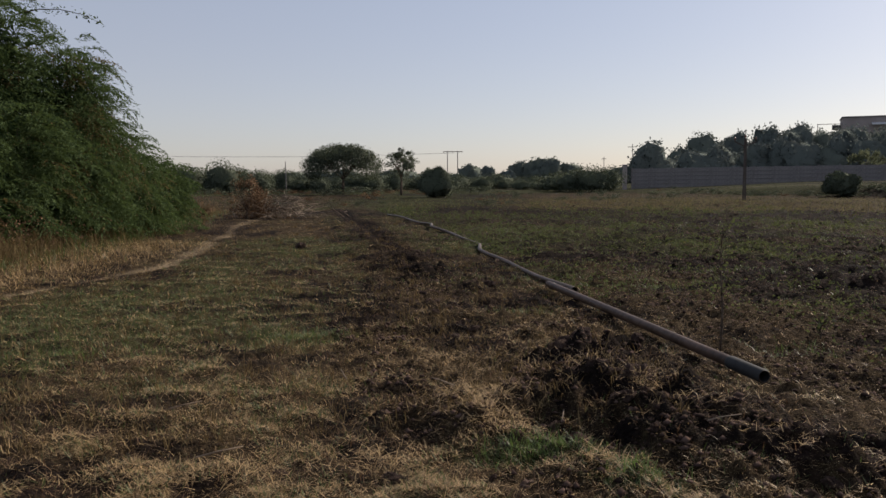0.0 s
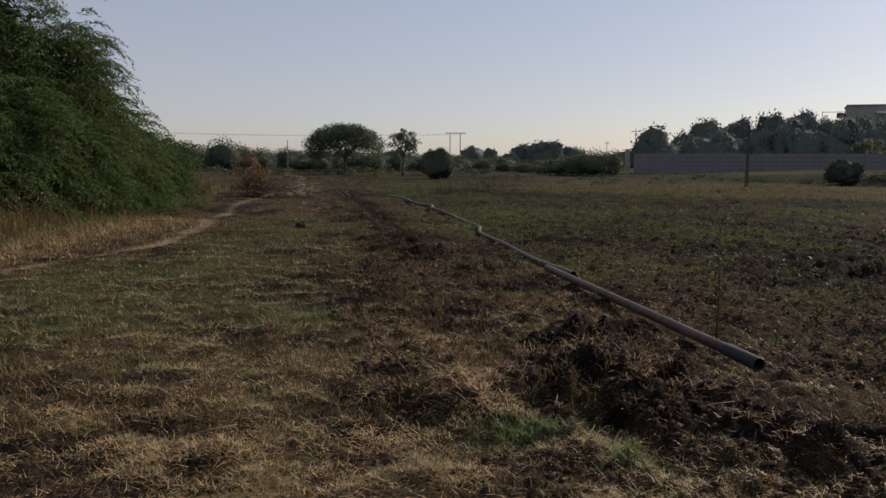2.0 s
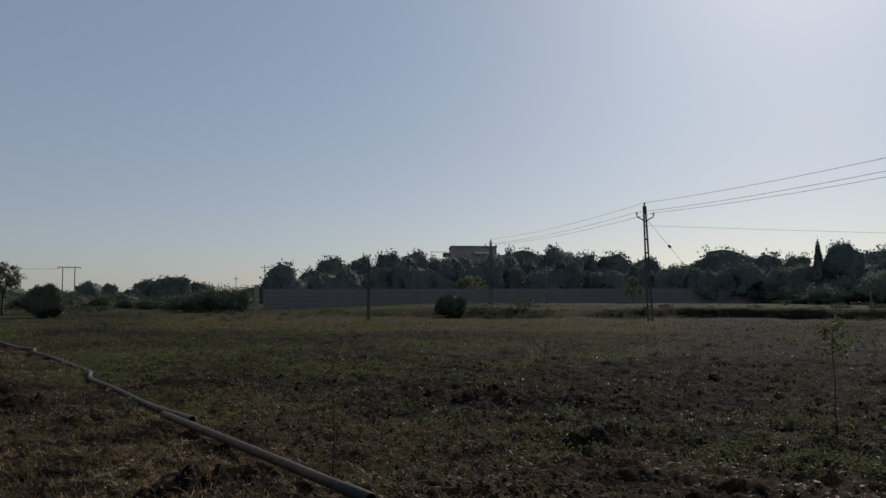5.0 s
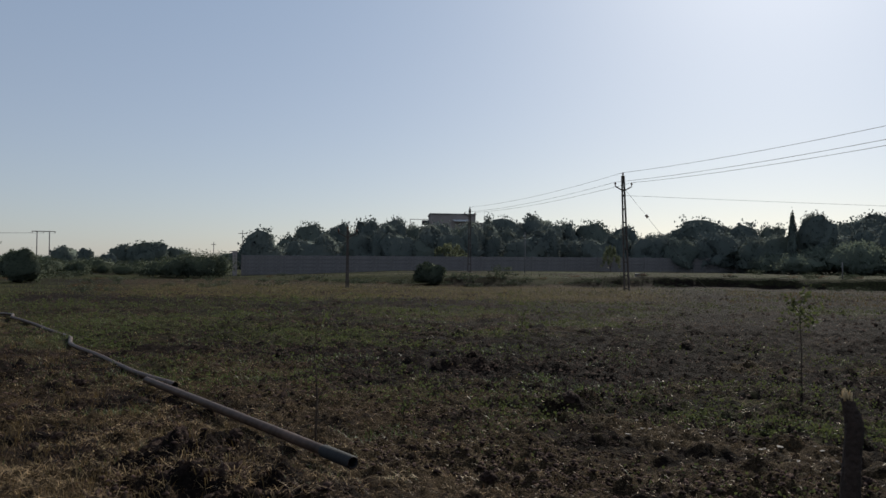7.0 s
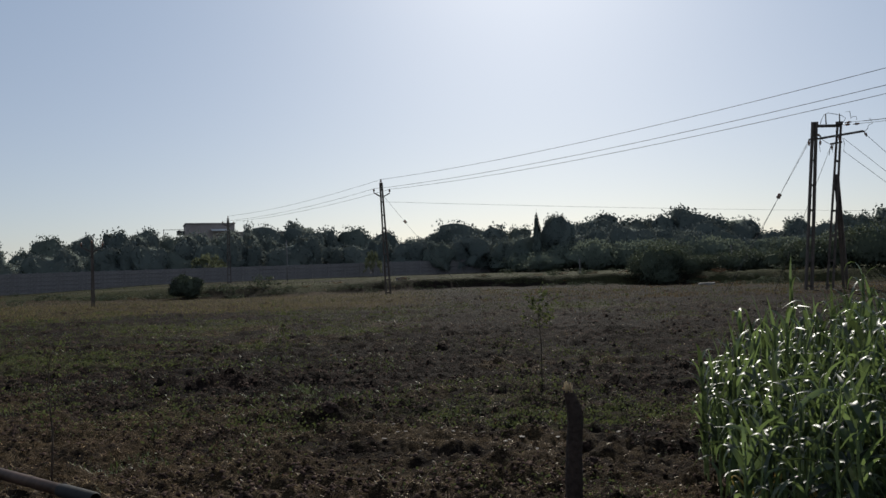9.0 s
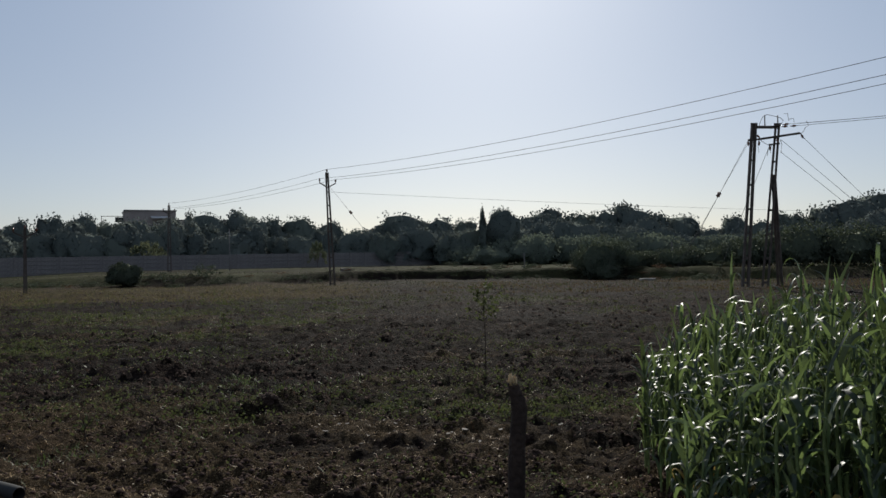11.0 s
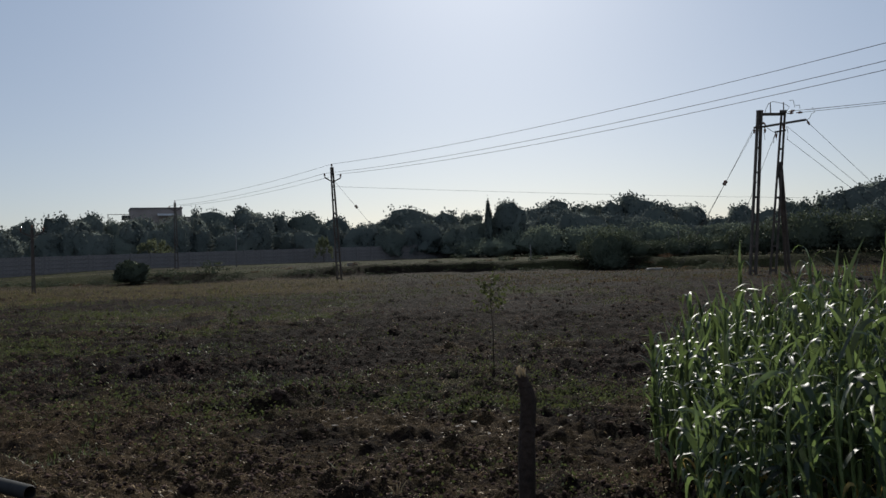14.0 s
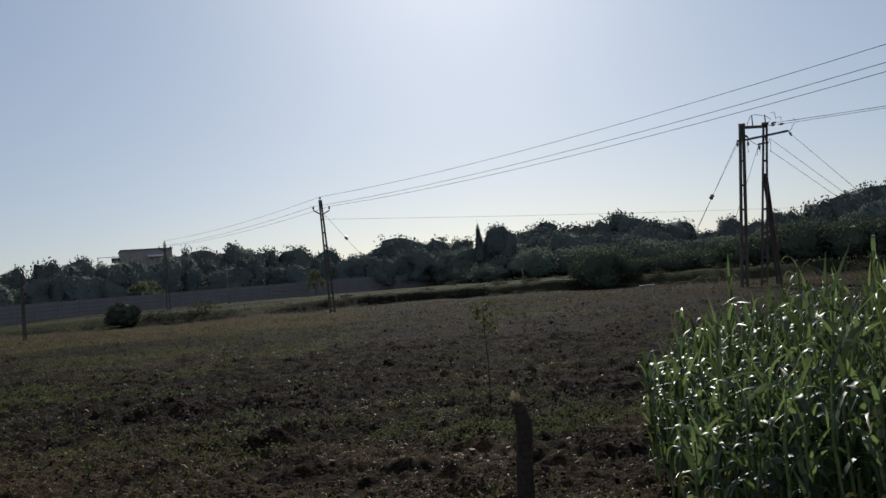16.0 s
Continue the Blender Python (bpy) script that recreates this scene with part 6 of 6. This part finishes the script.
def build_sapling(x, y, h, spread, n_leaf, bottom, label, size=0.05):
    z = land1(x, y)
    base = thing("sapling", None, None, Matrix.Translation((x, y, z)), label=label, category="sapling", group="saplings")
    bm = bmesh.new()
    tube_into(bm, [(0, 0, -0.05), (0.015, 0, h * 0.4), (-0.01, 0.01, h * 0.75), (0.01, 0, h)], [0.010, 0.008, 0.006, 0.003], 6)
    part("stem", bm, M_BARK, base, "thin dark stem")
    for i in range(9):
        bm = bmesh.new()
        a, t = i * 2.4, bottom + (1 - bottom) * i / 9
        tube_into(bm, [(0, 0, h * t), (math.cos(a) * spread * 0.5, math.sin(a) * spread * 0.5, h * t + 0.08), (math.cos(a) * spread, math.sin(a) * spread, h * t + 0.12)], [0.004, 0.003, 0.0015], 4)
        part("branch", bm, M_BARK, base)
    i = rng.integers(0, 9, n_leaf)
    a, t, k = i * 2.4, bottom + (1 - bottom) * i / 9, rng.uniform(0.15, 1.05, n_leaf)
    c = np.stack([np.cos(a) * spread * k, np.sin(a) * spread * k, h * t + 0.12 * k], -1) + rng.normal(0, 0.035, (n_leaf, 3))
    q, f = leaf_quads(c, rng.uniform(0.6, 1.2, n_leaf) * size, 1.7)
    part("leaves", mesh_np("leaves", q, f), M_WEED, base, "sparse small green leaves")


def build_brush():
    x, y = -7.9, 31.8
    base = thing("brush_pile", None, None, Matrix.Translation((x, y, land1(x, y))), label="heap of cut dry thorn branches and reddish dead twigs", category="brush pile")
    for i in range(210):
        a, r = rng.uniform(0, 6.28), abs(rng.normal(0, 0.6))
        top = max(0.05, 1.25 * math.exp(-0.7 * r * r) * rng.uniform(0.1, 1.0))
        c = Vector((r * math.cos(a) * 1.7 + 0.55, r * math.sin(a), top * 0.75))
        b2 = rng.uniform(0, 6.28)
        d = Vector((math.cos(b2), math.sin(b2), rng.uniform(-0.35, 0.7))) * rng.uniform(0.18, 0.5)
        e, f = c - d, c + d
        e.z, f.z = max(e.z, 0.0), max(f.z, 0.02)
        bm = bmesh.new()
        tube_into(bm, [e, e.lerp(f, 0.5) + Vector((rng.uniform(-0.06, 0.06), rng.uniform(-0.06, 0.06), 0.05)), f], [0.013, 0.009, 0.004], 5)
        part("branch", bm, M_TWIG, base)
    n = 2600
    a, r = rng.uniform(0, 6.28, n), np.abs(rng.normal(0, 0.5, n))
    c = np.stack([r * np.cos(a) * 1.1 - 0.55, r * np.sin(a), rng.uniform(0.02, 1.0, n) * np.maximum(0.15, 1.3 - 0.9 * r)], -1)
    q, f = leaf_quads(c, rng.uniform(0.02, 0.06, n), 2.0)
    part("dead_leaves", mesh_np("dead_leaves", q, f), M_BROWN, base, "rusty brown dead leaves")


build_post()
build_sapling(1.95, 6.55, 1.05, 0.10, 60, 0.35, "thin young sapling with few leaves beside the pipe", 0.022)
build_sapling(8.2, 7.15, 1.2, 0.22, 230, 0.62, "slender young sapling with a small green leafy top", 0.036)
build_sapling(8.0, 13.5, 0.55, 0.12, 60, 0.3, "small knee-high seedling in the ploughed field", 0.04)
build_sapling(3.0, 7.2, 0.14, 0.08, 36, 0.2, "tiny leafy seedling on bare soil", 0.03)
build_brush()

def build_block(b2, d, sx, sy, sz, label):
    x, y = bearing(b2, d)
    bm = bmesh.new()
    box_into(bm, (sx, sy, sz), pose(0, 0, sz / 2, 0, 0, -b2 + 8))
    bmesh.ops.subdivide_edges(bm, edges=bm.edges[:], cuts=2)
    for v in bm.verts:
        v.co += Vector((noise.noise(v.co * 3), noise.noise(v.co * 3 + Vector((5, 0, 0))), noise.noise(v.co * 4))) * 0.06
    thing("stone_block", bm, M_STONE, Matrix.Translation((x, y, land1(x, y) - 0.03)), label=label, category="stone")


build_block(59.3, 60.5, 1.1, 0.4, 0.17, "pale long stone slab lying before the earth bank")
build_block(38.4, 72.0, 0.9, 0.5, 0.3, "grey stone block standing on the earth bank")

# pale flat flakes strewn over the mud patch
def flake_mesh(seed):
    r = random.Random(seed)
    bm = bmesh.new()
    ring = [bm.verts.new((math.cos(a) * r.uniform(0.6, 1.1), math.sin(a) * r.uniform(0.4, 0.8), r.uniform(-0.06, 0.10))) for a in (k * math.pi / 4 for k in range(8))]
    low = [bm.verts.new((v.co.x * 0.92, v.co.y * 0.92, v.co.z - 0.14)) for v in ring]
    bm.faces.new(ring)
    bm.faces.new(low[::-1])
    for k in range(8):
        bm.faces.new((ring[k], low[k], low[(k + 1) % 8], ring[(k + 1) % 8]))
    me = bpy.data.meshes.new("mud_flake")
    bm.to_mesh(me)
    bm.free()
    me.materials.append(M_FLAKE)
    return me


flakes = [flake_mesh(i) for i in range(4)]
for i in range(46):
    u, v = rng.normal(0, 0.75), rng.normal(0, 0.22)
    x, y = 5.3 + 0.74 * u + 0.67 * v, 5.1 - 0.67 * u + 0.74 * v
    k = 0.010 + 0.030 * rng.uniform() ** 2.5
    thing("mud_flake", flakes[i % 4], None, Matrix.LocRotScale((x, y, land1(x, y) + 0.16 * k + 0.004), Euler((rng.uniform(-0.25, 0.25), rng.uniform(-0.25, 0.25), rng.uniform(0, 6.28))), Vector((k, k, k))),
          label="pale flat flake lying on the mud patch", category="mud flake", group="mud flakes")


def dead_stalk(x, y):
    base = thing("dead_stalk", None, None, Matrix.Translation((x, y, land1(x, y))), label="short pale dead stalk with forked twigs in the weeds", category="stalk")
    for dx, dy, h in ((0.0, 0.0, 0.12), (0.035, -0.03, 0.10), (-0.03, 0.03, 0.07), (0.015, -0.01, 0.09)):
        bm = bmesh.new()
        tube_into(bm, [(0.3 * dx, 0.3 * dy, -0.02), (0.6 * dx, 0.6 * dy, h * 0.5), (1.3 * dx, 1.3 * dy, h)], [0.005, 0.004, 0.002], 5)
        part("twig", bm, M_CUT, base)


dead_stalk(3.62, 3.88)

# straws and sticks that lie loose
for x, y, ang, ln in ((-1.75, 4.85, 35, 0.22), (-1.3, 4.1, 30, 0.25), (-2.9, 4.6, 20, 0.3), (0.5, 4.6, 80, 0.25), (-0.2, 5.2, 140, 0.2), (-0.9, 5.6, 110, 0.22), (1.3, 4.3, 15, 0.2)):
    bm = bmesh.new()
    c, s = math.cos(radians(ang)), math.sin(radians(ang))
    z = land1(x, y) + 0.05
    tube_into(bm, [(x - c * ln / 2, y - s * ln / 2, z), (x, y, z + 0.015), (x + c * ln / 2, y + s * ln / 2, z + 0.02)], [0.004, 0.004, 0.003], 5)
    thing("dry_stick", bm, M_TWIG, label="pale dry stick lying on the straw", category="stick", group="loose sticks")

# ---- sorghum ----
def leaf_strip(length, width, bend, n=8, fold=0.4, crisp=12):
    """A long arching leaf with a folded midrib, rooted at the origin, going out along +x."""
    v, f = [], []
    x = z = 0.0
    for i in range(n + 1):
        t = i / n
        w = width * min(0.62 + 1.3 * t, 1.0) * (1 - t) ** 0.8 * 0.85 + 0.0006
        ang = radians(76) - bend / (1 + math.exp(-(t - fold) * crisp))
        tw = 0.45 * math.sin(t * 5 + length * 60)
        v += [(x, -w, z + 0.25 * w + tw * w), (x, 0, z), (x, w, z + 0.25 * w - tw * w)]
        x += math.cos(ang) * length / n
        z += math.sin(ang) * length / n
    for i in range(n):
        a = 3 * i
        f += [(a, a + 1, a + 4, a + 3), (a + 1, a + 2, a + 5, a + 4)]
    return np.array(v), np.array(f)


def stalk_bm(h, sides=6):
    bm = bmesh.new()
    tube_into(bm, [(0, 0, -0.03), (0.01, 0, h * 0.35), (0, 0.012, h * 0.7), (0.01, 0, h)], [0.011, 0.010, 0.008, 0.004], sides)
    return bm


LEAF_KINDS = [leaf_strip(rng.uniform(0.20, 0.36), rng.uniform(0.018, 0.024) + 0.004 * (b > 2), b, fold=rng.uniform(0.34, 0.64), crisp=rng.uniform(8, 15))
              for b in (0.3, 0.6, 0.9, 1.1, 1.4, 1.7, 2.0, 2.5, 2.7, 2.8, 3.0, 2.9)] + [leaf_strip(0.27, 0.015, 0.25, fold=0.5, crisp=6)]
EDGE, BACK = Vector((0.85, 0.53)), Vector((0.53, -0.85))


def crop_places():
    out = []
    u = 0.0
    while u < 3.5:
        s = 0.0
        while s < 4.2:
            p = Vector((3.70, 1.83)) + EDGE * (u + rng.uniform(-0.07, 0.07)) + BACK * (s + rng.uniform(-0.06, 0.06) + 0.12 * math.sin(u * 2.3))
            out.append((p.x, p.y, rng.uniform(0.74, 1.06)))
            s += 0.135
        u += 0.165
    return out


def leaf_plan(h, r):
    """Height, turn, kind and size of each leaf of one plant."""
    k = r.integers(12, 17)
    turn = r.uniform(0, 6.28)
    plan = []
    for i in range(k):
        t = 0.12 + 0.86 * i / (k - 1)
        kind = 12 if i >= k - 1 and r.uniform() < 0.45 else int(r.integers(0, 12))
        plan.append((h * t, turn + math.pi * (i % 2) + r.uniform(-0.5, 0.5), kind, r.uniform(0.75, 1.15) * (0.8 if i < 2 else 1.0)))
    return plan


def build_crop():
    places = crop_places()
    places.sort(key=lambda p: (p[0] - 3.70) * EDGE.x + (p[1] - 1.83) * EDGE.y + 0.5 * max(0.0, (p[0] - 3.70) * BACK.x + (p[1] - 1.83) * BACK.y - 1.6))
    meshes = []
    for v, f in LEAF_KINDS:
        me = mesh_np("leaf", v, f, True)
        me.materials.append(M_CROP)
        meshes.append(me)
    v, f = LEAF_KINDS[10]
    withered = mesh_np("leaf", v * np.array([0.8, 0.7, 0.9]), f, True)
    withered.materials.append(M_CROP_DRY)
    stalk = bpy.data.meshes.new("stalk")
    bm = stalk_bm(1.0)
    bm.to_mesh(stalk)
    bm.free()
    stalk.materials.append(M_STALK)
    allv, allf, base_i = [], [], 0
    sv, sf = [], []
    sbase = 0
    for i, (x, y, k) in enumerate(places):
        side = (x - 3.70) * BACK.x + (y - 1.83) * BACK.y
        h = (0.76 + 0.44 * min(max(side / 1.2, 0.0), 1.0)) * k + (rng.uniform(0.10, 0.32) if rng.uniform() < 0.12 else 0.0)
        z = land1(x, y)
        plan = leaf_plan(h, rng)
        if i < 130:
            plant = thing("sorghum_plant", None, None, pose(x, y, z, rng.uniform(-4, 4), rng.uniform(-4, 4), 0), label="green leafy sorghum plant in a dense fodder crop", category="crop plant", group="sorghum stand")
            thing("stalk", stalk, None, Matrix.Diagonal((1, 1, h, 1)), plant)
            for hz, a, kind, s in plan:
                me = withered if hz < 0.3 and rng.uniform() < 0.35 else meshes[kind]
                thing("leaf", me, None, Matrix.LocRotScale((0, 0, hz), Euler((rng.uniform(-0.6, 0.6), rng.uniform(-0.35, 0.45), a)), Vector((s, s, s))), plant)
        else:
            for hz, a, kind, s in plan:
                v, f = LEAF_KINDS[kind]
                c, sn = math.cos(a), math.sin(a)
                w = v * s
                w = np.stack([w[:, 0] * c - w[:, 1] * sn + x, w[:, 0] * sn + w[:, 1] * c + y, w[:, 2] + hz + z], -1)
                allv.append(w)
                allf.append(f + base_i)
                base_i += len(v)
            q = np.array([(x + 0.01 * math.cos(t), y + 0.01 * math.sin(t), zz) for zz in (z - 0.03, z + h) for t in (0, 2.09, 4.19)])
            sv.append(q)
            sf.append(np.array([(0, 1, 4, 3), (1, 2, 5, 4), (2, 0, 3, 5)]) + sbase)
            sbase += 6
    thing("sorghum_field", mesh_np("sorghum_field", np.concatenate(allv), np.concatenate(allf), True), M_CROP, label="dense stand of green sorghum leaves behind the first rows", category="crop", kind="stuff")
    thing("sorghum_stalks", mesh_np("sorghum_stalks", np.concatenate(sv), np.concatenate(sf), True), M_STALK, label="crowded green stalks of the sorghum stand", category="crop", kind="stuff")


build_crop()
